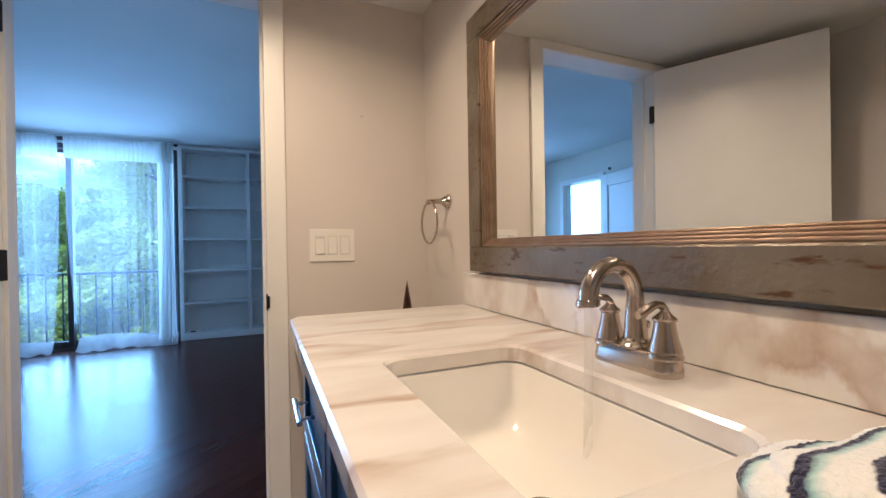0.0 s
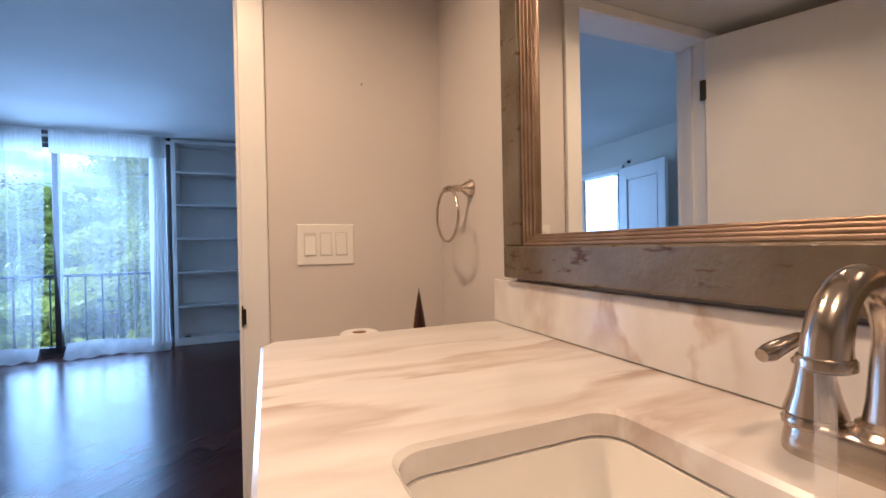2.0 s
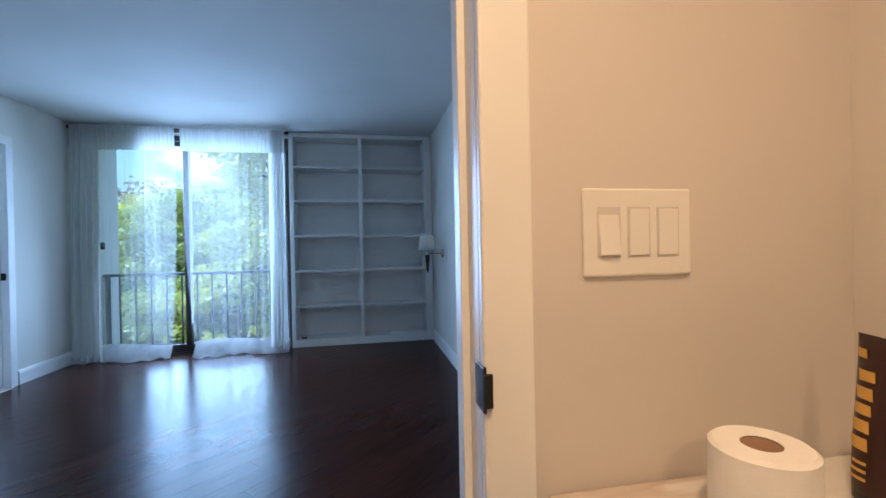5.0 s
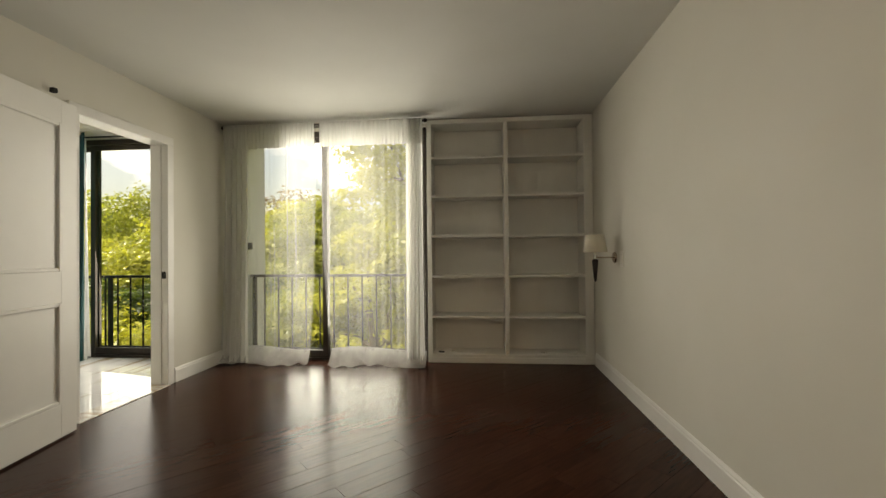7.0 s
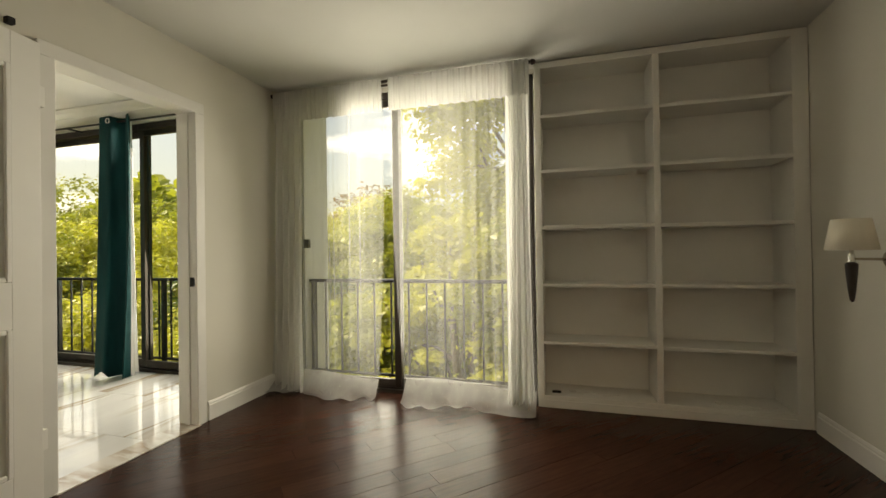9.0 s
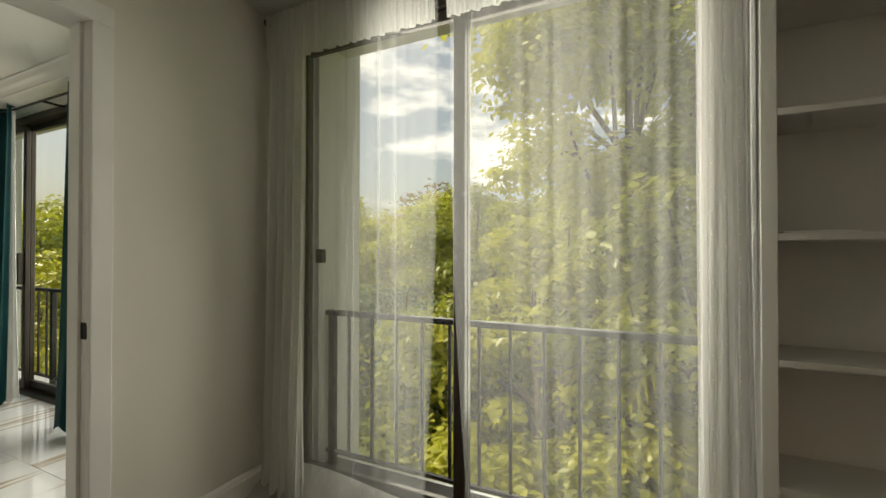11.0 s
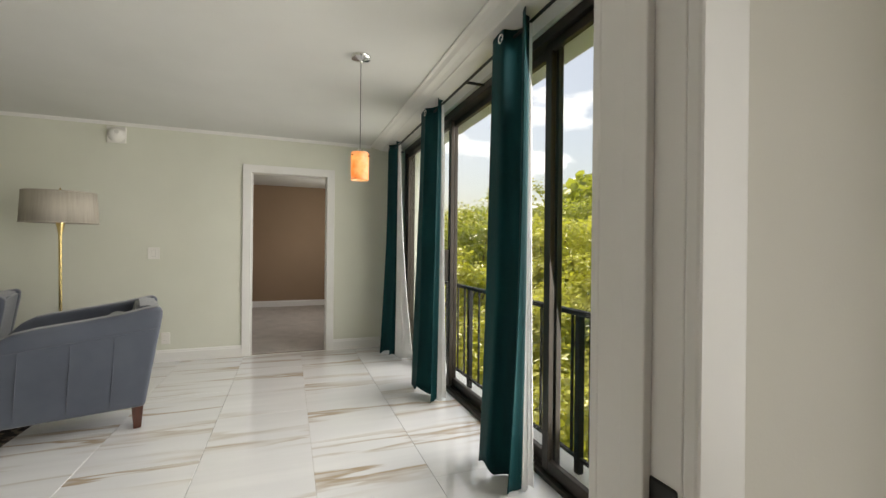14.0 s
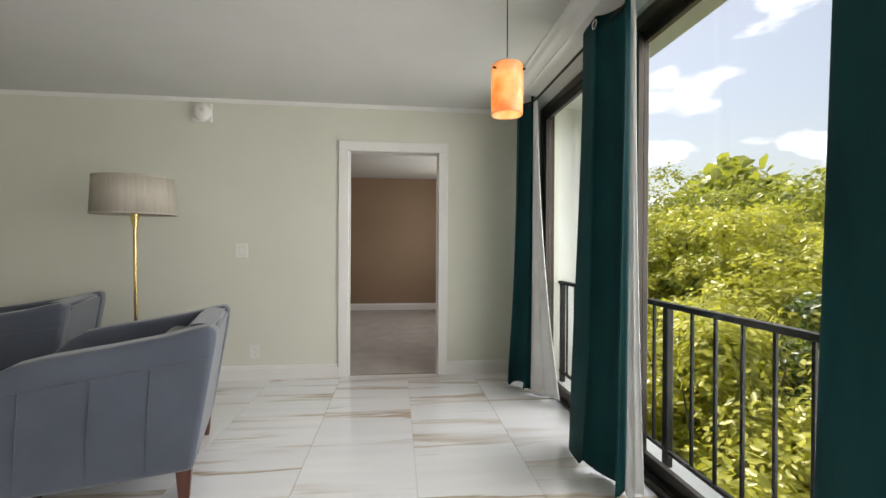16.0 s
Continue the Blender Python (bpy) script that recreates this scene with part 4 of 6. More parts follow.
LEAF = thing("door_1", pose(-2.860, 4.262, 0.012, 0, 0, -80), "white two-panel door, open against the bedroom wall", "door", kind="structure")
panel_leaf(LEAF, 0.77, 2.02, 0.038, [(0.20, 0.80), (0.99, 1.88)])
hd = part("door_handle", lathe(B(), [(0.026, 0), (0.026, 0.007), (0.010, 0.012), (0.010, 0.05)], (0.71, 0.019, 0.90), "Y"), M_BLACK, LEAF, "dark lever handle", smooth=True)
part("door_lever", tube(B(), [(0.71, 0.065, 0.90), (0.685, 0.067, 0.903), (0.635, 0.067, 0.895), (0.60, 0.065, 0.90)], [0.008, 0.009, 0.008, 0.006], 10), M_BLACK, LEAF, "dark curved lever", smooth=True)
for z in (0.25, 1.75):
    part("hinge", box(B(), (-0.03, -0.026, z), (0.002, 0.006, z + 0.09), 0.002), M_TRIM, LEAF, "painted hinge")
solid("door_bracket", box(B(), (WX1, 4.205, 2.11), (WX1 + 0.03, 4.235, 2.14), 0.004), M_RAIL, "small grey bracket on the wall above the door", "bracket")


def strike(at, normal, label):
    bm = B()
    x, y, z = at
    if normal == "y":
        box(bm, (x - 0.028, y - 0.004, z - 0.03), (x + 0.014, y + 0.001, z + 0.03), 0.003)
        box(bm, (x + 0.012, y - 0.004, z - 0.022), (x + 0.017, y + 0.008, z + 0.022), 0.002)
    else:
        box(bm, (x - 0.004, y - 0.028, z - 0.03), (x + 0.001, y + 0.014, z + 0.03), 0.003)
        box(bm, (x - 0.004, y - 0.032, z - 0.022), (x + 0.008, y - 0.027, z + 0.022), 0.002)
    return solid("strike_plate", bm, M_BLACK, label, "strike plate")


strike((WX1 - 0.018, OY1 - 0.0135, 0.928), "y", "black metal strike plate on the door jamb")
strike((0.10 + 0.002, BY0 + 0.005, 0.925), "x", "dark metal strike plate on the bathroom jamb")


# ---------------------------------------------------------------- bathroom
def rounded_rect(x0, x1, y0, y1, r, n=6):
    pts = []
    for cx, cy, a0 in ((x1 - r, y1 - r, 0), (x0 + r, y1 - r, 90), (x0 + r, y0 + r, 180), (x1 - r, y0 + r, 270)):
        for k in range(n + 1):
            a = radians(a0 + 90 * k / n)
            pts.append((cx + r * math.cos(a), cy + r * math.sin(a)))
    return pts


SX0, SX1, SY0, SY1 = 0.268, 0.530, 0.215, 0.662      # sink opening
CZ = 0.922


def countertop():
    """A stone slab with a real hole for the sink, eased edges and one clipped corner."""
    bm = B()
    x0, x1, y0, y1 = 0.152, MX - 0.002, -0.95, 1.212
    hole = rounded_rect(SX0, SX1, SY0, SY1, 0.035)
    outer = [(x1, y1), (x0 + 0.022, y1), (x0, y1 - 0.035), (x0, y0), (x1, y0)]
    def loop(pts, z):
        return [bm.verts.new((px, py, z)) for px, py in pts]
    e = 0.005
    def inset(pts, d):
        cx, cy = sum(p[0] for p in pts) / len(pts), sum(p[1] for p in pts) / len(pts)
        return [(p[0] + d * (1 if p[0] > cx else -1), p[1] + d * (1 if p[1] > cy else -1)) for p in pts]
    top_o, mid_o, low_o = loop(inset(outer, -e), CZ), loop(outer, CZ - e), loop(outer, CZ - 0.03)
    top_h, mid_h, low_h = loop(inset(hole, e), CZ), loop(hole, CZ - e), loop(hole, CZ - 0.03)
    for a, b in ((top_o, mid_o), (mid_o, low_o), (mid_h, top_h), (low_h, mid_h)):
        for i in range(len(a)):
            bm.faces.new((a[i], b[i], b[(i + 1) % len(a)], a[(i + 1) % len(a)]))
    for o, h in ((top_o, top_h), (low_o, low_h)):
        edges = []
        for lp in (o, h):
            for i in range(len(lp)):
                edges.append(bm.edges.get((lp[i], lp[(i + 1) % len(lp)])))
        bmesh.ops.triangle_fill(bm, use_beauty=True, edges=edges)
    return solid("countertop", bm, M_COUNTER, "white marble vanity top with soft beige veins", "countertop")


countertop()
solid("backsplash", box(B(), (MX - 0.026, -0.95, CZ + 0.001), (MX - 0.002, 1.205, 1.027), 0.003), M_COUNTER, "low white marble backsplash along the wall", "backsplash")


def basin():
    root = thing("sink", pose(0, 0, 0), "white rectangular undermount sink, water running", "sink")
    bm = B()
    rings = []
    for d, z, r in ((-0.012, CZ - 0.031, 0.04), (0.0, CZ - 0.034, 0.04), (0.004, CZ - 0.06, 0.045), (0.012, CZ - 0.105, 0.05), (0.028, CZ - 0.135, 0.06), (0.06, CZ - 0.149, 0.05), (0.10, CZ - 0.154, 0.025)):
        pts = rounded_rect(SX0 + d, SX1 - d, SY0 + d, SY1 - d, max(0.012, r))
        rings.append([bm.verts.new((*p, z)) for p in pts])
    for a, b in zip(rings, rings[1:]):
        for i in range(len(a)):
            bm.faces.new((a[i], a[(i + 1) % len(a)], b[(i + 1) % len(a)], b[i]))
    bm.faces.new(rings[-1])
    bowl = part("bowl", bm, M_PORC, root, smooth=True)
    part("drain", lathe(B(), [(0.024, 0), (0.026, 0.003), (0.020, 0.005), (0.016, 0.0025), (0.004, 0.004)], (0.415, 0.42, CZ - 0.154)), M_NICKEL, bowl, "nickel drain", smooth=True)
    return root


basin()


def faucet():
    root = thing("faucet", pose(0.612, 0.450, CZ), "brushed nickel two-handle faucet with high arc spout", "faucet")
    bm = B()
    pts0 = rounded_rect(-0.025, 0.025, -0.074, 0.074, 0.0245, 8)
    rings = []
    for s, z in ((1.0, 0.0), (1.02, 0.004), (1.0, 0.010), (0.93, 0.020), (0.84, 0.028), (0.70, 0.031)):
        rings.append([bm.verts.new((p[0] * s, p[1] * (1 - (1 - s) * 0.35), z)) for p in pts0])
    for a, b in zip(rings, rings[1:]):
        for i in range(len(a)):
            bm.faces.new((a[i], a[(i + 1) % len(a)], b[(i + 1) % len(a)], b[i]))
    bm.faces.new(rings[-1])
    bm.faces.new(rings[0][::-1])
    part("base", bm, M_NICKEL, root, smooth=True)
    arc = [(0, 0, 0.028), (0, 0, 0.06), (0, 0, 0.095)]
    for k in range(13):
        a = math.pi * k / 12 * 1.02
        arc.append((-0.046 + 0.046 * math.cos(a), 0, 0.106 + 0.052 * math.sin(a)))
    rad = [0.0205, 0.0160, 0.0135] + [0.0122] * 8 + [0.0124, 0.0130, 0.0136, 0.0142, 0.0150]
    spout = part("spout", tube(B(), arc, rad[:len(arc)], 20), M_NICKEL, root, smooth=True)
    part("spout_ring", lathe(B(), [(0.0135, -0.010), (0.0168, -0.008), (0.0168, -0.002), (0.0155, 0.0)], (-0.0925, 0, 0.108)), M_NICKEL, spout, smooth=True)
    part("spout_collar", lathe(B(), [(0.024, 0), (0.025, 0.004), (0.0215, 0.008), (0.0225, 0.011), (0.018, 0.015)], (0, 0, 0.030)), M_NICKEL, spout, smooth=True)
    for s in (-1, 1):
        h = part("handle", lathe(B(), [(0.0240, 0.0), (0.0245, 0.004), (0.0215, 0.009), (0.0230, 0.011), (0.0222, 0.014), (0.0180, 0.028), (0.0150, 0.042), (0.0138, 0.052), (0.0165, 0.054), (0.0165, 0.057), (0.0105, 0.062), (0.0070, 0.066), (0.004, 0.069)],
                                 (0, s * 0.051, 0.024)), M_NICKEL, root, smooth=True)
        part("lever", tube(B(), [(0.001, s * 0.051, 0.083), (0.000, s * 0.051, 0.093), (-0.007, s * 0.0515, 0.100), (-0.020, s * 0.053, 0.102), (-0.036, s * 0.055, 0.098), (-0.052, s * 0.057, 0.093), (-0.062, s * 0.058, 0.091)],
                           [0.0068, 0.0062, 0.0056, 0.0056, 0.0066, 0.0078, 0.0058], 12), M_NICKEL, h, smooth=True)
    part("lift_rod", lathe(B(), [(0.003, 0), (0.003, 0.03), (0.006, 0.033), (0.007, 0.040), (0.004, 0.044)], (0.022, 0, 0.025)), M_NICKEL, root, smooth=True)
    return root


faucet()
M_WATER = bpy.data.materials.new("running_water")
M_WATER.use_nodes = True
wtn, wtl = M_WATER.node_tree.nodes, M_WATER.node_tree.links
wtr, wmx = wtn.new("ShaderNodeBsdfTransparent"), wtn.new("ShaderNodeMixShader")
wtn["Principled BSDF"].inputs["Base Color"].default_value = (0.9, 0.9, 0.9, 1)
wtn["Principled BSDF"].inputs["Roughness"].default_value = 0.05
wmx.inputs[0].default_value = 0.22
wtl.new(wtr.outputs[0], wmx.inputs[1])
wtl.new(wtn["Principled BSDF"].outputs[0], wmx.inputs[2])
wtl.new(wmx.outputs[0], wtn["Material Output"].inputs["Surface"])
solid("water_stream", tube(B(), [(0.5195, 0.450, 1.02), (0.519, 0.450, 0.97), (0.5175, 0.4505, 0.89), (0.516, 0.451, 0.80)], [0.0060, 0.0062, 0.0064, 0.0070], 14), M_WATER, "thin stream of running tap water", "water", kind="structure", smooth=True)


def vanity():
    root = thing("vanity_cabinet", pose(0, 0, 0), "navy blue vanity cabinet with steel bar pulls", "cabinet")
    x0, x1, y0, y1 = 0.205, MX - 0.003, -0.93, 1.190
    body = B()
    box(body, (x0, y0, 0.09), (x1, y0 + 0.018, CZ - 0.031))
    box(body, (x0, y1 - 0.018, 0.09), (x1, y1, CZ - 0.031))
    box(body, (x0, y0 + 0.018, 0.09), (x1, y1 - 0.018, 0.11))
    box(body, (x1 - 0.012, y0 + 0.018, 0.11), (x1, y1 - 0.018, CZ - 0.031))
    for z in (0.11, 0.36, 0.61, 0.86):
        box(body, (x0, y0 + 0.018, z), (x0 + 0.018, y1 - 0.018, z + 0.022))
    for y in (0.745, -0.47):
        box(body, (x0, y - 0.018, 0.13), (x0 + 0.018, y + 0.018, 0.86))
    part("body", body, M_NAVY, root)
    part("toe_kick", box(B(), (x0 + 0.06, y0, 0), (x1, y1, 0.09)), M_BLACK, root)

    def front(nm, ya, yb, za, zb, handle):
        f = B()
        st, th = 0.05, 0.02
        for c, d in (((ya, za), (ya + st, zb)), ((yb - st, za), (yb, zb)), ((ya + st, za), (yb - st, za + st)), ((ya + st, zb - st), (yb - st, zb))):
            box(f, (x0 - th, c[0], c[1]), (x0 - 0.001, d[0], d[1]), 0.002, 1)
        box(f, (x0 - 0.009, ya + st, za + st), (x0 - 0.001, yb - st, zb - st))
        ob = part(nm, f, M_NAVY, root)
        hb = B()
        ym, zm = (ya + yb) / 2, (za + zb) / 2
        if handle == "h":
            tube(hb, [(x0 - 0.052, ym - 0.075, zm), (x0 - 0.052, ym + 0.075, zm)], 0.006, 12)
            for s in (-0.05, 0.05):
                tube(hb, [(x0 - 0.019, ym + s, zm), (x0 - 0.052, ym + s, zm)], 0.0045, 10)
        else:
            yh = yb - 0.03 if handle == "r" else ya + 0.03
            tube(hb, [(x0 - 0.052, yh, zb - 0.20), (x0 - 0.052, yh, zb - 0.05)], 0.006, 12)
            for z in (zb - 0.175, zb - 0.075):
                tube(hb, [(x0 - 0.019, yh, z), (x0 - 0.052, yh, z)], 0.0045, 10)
        part("bar_pull", hb, M_CHROME, ob, "polished steel bar pull", smooth=True)

    for za, zb in ((0.62, 0.872), (0.37, 0.612), (0.12, 0.362)):
        front("drawer", 0.755, 1.183, za, zb, "h")
    front("door", 0.145, 0.738, 0.12, 0.872, "l")
    front("door", -0.455, 0.137, 0.12, 0.872, "r")
    front("door", -0.92, -0.48, 0.12, 0.872, "r")
    return root


vanity()


def framed_mirror():
    root = thing("framed_mirror", pose(MX, 0, 0), "large mirror in a worn silvery wooden frame", "mirror")
    y0, y1, z0, z1, w = -0.75, 1.130, 1.036, 1.80, 0.072
    d = 0.042
    for nm, a, b in (("frame_bottom", (y0, z0), (y1, z0 + w)), ("frame_top", (y0, z1 - w), (y1, z1)), ("frame_side", (y1 - w, z0 + w), (y1, z1 - w)), ("frame_side", (y0, z0 + w), (y0 + w, z1 - w))):
        part(nm, box(B(), (-d, a[0], a[1]), (-0.002, b[0], b[1]), 0.004), M_FRAME, root)
    iy0, iy1, iz0, iz1 = y0 + w, y1 - w, z0 + w, z1 - w
    for k, (wd, dep) in enumerate(((0.007, 0.036), (0.006, 0.031), (0.006, 0.026), (0.005, 0.020))):
        bm = B()
        for c, e in (((iy0, iz0), (iy1, iz0 + wd)), ((iy0, iz1 - wd), (iy1, iz1)), ((iy0, iz0 + wd), (iy0 + wd, iz1 - wd)), ((iy1 - wd, iz0 + wd), (iy1, iz1 - wd))):
            box(bm, (-dep, c[0], c[1]), (-0.004, e[0], e[1]), 0.0022, 2)
        part("bead", bm, M_BEAD, root, "pale gilded bead")
        iy0, iy1, iz0, iz1 = iy0 + wd, iy1 - wd, iz0 + wd, iz1 - wd
    part("mirror_glass", box(B(), (-0.012, iy0 - 0.004, iz0 - 0.004), (-0.006, iy1 + 0.004, iz1 + 0.004)), M_MIRROR, root, "silvered mirror glass")
    part("backing", box(B(), (-0.0045, y0 + 0.01, z0 + 0.01), (-0.001, y1 - 0.01, z1 - 0.01)), M_CARD, root)
    return root


M_BEAD = material("gilded_bead", (0.27, 0.185, 0.11), 0.38, 0.6, base2=(0.34, 0.25, 0.16), scale=20)
framed_mirror()


def towel_ring():
    root = thing("towel_ring", pose(MX, 1.373, 1.276), "brushed nickel towel ring on the bathroom wall", "towel ring")
    part("rosette", lathe(B(), [(0.027, 0), (0.027, -0.004), (0.022, -0.008), (0.020, -0.016), (0.012, -0.026), (0.010, -0.034)], axis="X"), M_NICKEL, root, smooth=True)
    part("post", tube(B(), [(-0.03, 0, 0), (-0.05, 0, -0.001), (-0.072, 0, -0.003), (-0.085, 0, -0.008)], [0.010, 0.0095, 0.009, 0.0075]), M_NICKEL, root, smooth=True)
    n = 44
    part("ring", tube(B(), [(-0.077, 0.074 * math.sin(2 * math.pi * k / n), -0.078 + 0.074 * math.cos(2 * math.pi * k / n)) for k in range(n + 1)], 0.0042, 10), M_NICKEL, root, smooth=True)
    return root


towel_ring()
solid("nail_head", lathe(B(), [(0.0025, 0), (0.0025, -0.002), (0.001, -0.003)], (0.451, BY0, 1.624), "Y", 10), M_BLACK, "tiny dark nail in the greige wall", "nail")

# flat door of the bathroom, standing open along the side wall
BD = thing("door_2", pose(-0.605, 1.575, 0.012, 0, 0, -117), "plain white flush door standing open", "door", kind="structure")
part("leaf", box(B(), (0, -0.038, 0), (0.69, 0, 2.012), 0.002), M_TRIM, BD)
for z in (0.22, 1.02, 1.74):
    part("hinge", box(B(), (-0.022, -0.006, z), (0.003, 0.006, z + 0.09), 0.003), M_BLACK, BD, "black butt hinge")
part("knob", lathe(B(), [(0.028, 0), (0.028, 0.006), (0.011, 0.012), (0.011, 0.035), (0.026, 0.045), (0.026, 0.062), (0.012, 0.07)], (0.63, 0.0, 0.93), "Y"), M_BLACK, BD, "dark round knob", smooth=True)

# low stone shelf past the vanity, with the things on it
SHZ = 0.772
shelf = thing("toilet_tank", pose(0, 0, 0), "low white tank with a stone lid past the vanity", "toilet")
lid = B()
box(lid, (0.190, 1.216, SHZ - 0.03), (MX - 0.003, BY0 - 0.003, SHZ), 0.006, 3)
part("lid", lid, M_COUNTER, shelf, "pale veined stone lid")
part("tank", box(B(), (0.215, 1.25, 0.36), (MX - 0.006, BY0 - 0.008, SHZ - 0.031), 0.02, 3), M_PORC, shelf)
part("pedestal", box(B(), (0.30, 1.27, 0.0), (MX - 0.03, BY0 - 0.03, 0.36), 0.03, 3), M_PORC, shelf)


def paper_roll(at):
    root = thing("toilet_roll", pose(*at), "white toilet paper roll standing on end", "toilet roll")
    r, h = 0.054, 0.100
    part("paper", lathe(B(), [(0.021, 0.0005), (r - 0.004, 0.0), (r, 0.004), (r + 0.0008, h * 0.5), (r, h - 0.004), (r - 0.005, h), (0.030, h - 0.0015), (0.021, h - 0.001)], close=False, segs=48), M_PAPER, root, smooth=True)
    core = part("core", lathe(B(), [(0.0205, 0.0), (0.0205, h - 0.002)], close=False, segs=32), M_CARD, root, "brown cardboard core", smooth=True)
    thicken(core, 0.0012)
    bm = B()
    tube(bm, [(r + 0.0012, 0.0, 0.003), (r + 0.0016, -0.002, 0.05), (r + 0.0012, 0.0, h - 0.003)], 0.0008, 6)
    part("loose_edge", bm, M_PAPER, root)
    return root


paper_roll((0.405, 1.480, SHZ))


def hair_tube():
    root = thing("lotion_tube", pose(0.590, 1.490, SHZ, 0, 0, 70), "dark brown tube with yellow print standing on its cap", "tube")
    bm, rings, n = B(), [], 28
    for z, a, b in ((0.012, 0.0235, 0.0235), (0.03, 0.0242, 0.0242), (0.08, 0.0245, 0.021), (0.14, 0.0250, 0.013), (0.19, 0.0256, 0.005), (0.205, 0.0258, 0.0016), (0.212, 0.0258, 0.0014)):
        rings.append([bm.verts.new((a * math.cos(2 * math.pi * k / n), b * math.sin(2 * math.pi * k / n), z)) for k in range(n)])
    for p, q in zip(rings, rings[1:]):
        for k in range(n):
            bm.faces.new((p[k], p[(k + 1) % n], q[(k + 1) % n], q[k]))
    bm.faces.new(rings[-1])
    bm.faces.new(rings[0][::-1])
    part("body", bm, M_TUBE, root, smooth=True)
    part("cap", lathe(B(), [(0.022, 0), (0.0235, 0.002), (0.0235, 0.014)], segs=28), M_BLACK, root, smooth=True)
    # bars in place of the upright lettering
    for z0, z1, u0, u1 in ((0.068, 0.084, -0.012, 0.012), (0.090, 0.106, -0.012, 0.012), (0.112, 0.126, -0.012, 0.012), (0.131, 0.147, -0.012, 0.012), (0.153, 0.168, -0.012, 0.012),
                           (0.182, 0.194, 0.004, 0.020), (0.030, 0.034, -0.012, 0.010), (0.040, 0.044, -0.012, 0.012), (0.050, 0.054, -0.012, 0.006)):
        zz = (z0 + z1) / 2
        dep = float(np.interp(zz, (0.03, 0.08, 0.14, 0.19), (0.0242, 0.021, 0.013, 0.005)))
        bm = B()
        k = 6
        for i in range(k):
            ua, ub = u0 + (u1 - u0) * i / k, u0 + (u1 - u0) * (i + 1) / k
            f = [dep * math.sqrt(max(0.05, 1 - (u / 0.0248) ** 2)) + 0.0008 for u in (ua, ub)]
            bm.faces.new([bm.verts.new(v) for v in ((ua, f[0], z0), (ub, f[1], z0), (ub, f[1], z1), (ua, f[0], z1))])
        bar = part("print", bm, M_YELLOW, root, "yellow printed lettering")
        thicken(bar, 0.0004)
    return root


hair_tube()
solid("small_box", box(B(), (0.48, 1.53, SHZ), (0.56, 1.585, SHZ + 0.035), 0.002), M_PLASTIC, "small white cardboard box by the wall", "box")
valve = thing("wall_valve", pose(MX, 1.44, 0.815), "small brass fitting on the bathroom wall", "valve")
part("body", lathe(B(), [(0.012, 0), (0.012, -0.006), (0.007, -0.008), (0.007, -0.02)], axis="X"), M_BRASS, valve, smooth=True)
part("knob", box(B(), (-0.026, -0.010, -0.012), (-0.018, 0.010, 0.012), 0.003), M_BRASS, valve)


def hand_towel():
    root = thing("hand_towel", pose(0.525, 0.083, CZ + 0.001, 0, 0, -23), "folded fleece towel with navy and aqua swirls", "towel")
    # two soft folds, one on the other, each a closed rounded roll
    for nm, half, wid, hgt, z0, dx, seed in (("lower_fold", 0.150, 0.074, 0.015, 0.0145, -0.008, 4), ("upper_fold", 0.142, 0.066, 0.015, 0.026, 0.006, 7)):
        bm, nu, nv = B(), 120, 40
        rnd = random.Random(seed)
        rings = []
        for i in range(nu + 1):
            u = -0.999 + 1.998 * i / nu
            e = (1 - abs(u) ** 3.2) ** 0.5
            ring = []
            for j in range(nv):
                a = 2 * math.pi * j / nv
                ca, sa = math.cos(a), math.sin(a)
                q = 1 + 0.05 * math.sin(7 * u + 3 * a + seed) + 0.035 * rnd.uniform(-1, 1)
                y = wid * e * math.copysign(abs(ca) ** 0.8, ca) * q + 0.006 * math.sin(4 * u + seed)
                z = z0 + hgt * e ** 0.7 * sa * q + 0.003 * math.sin(6 * u + 40 * y)
                ring.append(bm.verts.new((dx + half * u, y, max(0.0012, z))))
            rings.append(ring)
        for p, q in zip(rings, rings[1:]):
            for j in range(nv):
                bm.faces.new((p[j], p[(j + 1) % nv], q[(j + 1) % nv], q[j]))
        bm.faces.new(rings[0][::-1])
        bm.faces.new(rings[-1])
        part(nm, bm, M_SWIRL, root, smooth=True)
    return root


hand_towel()


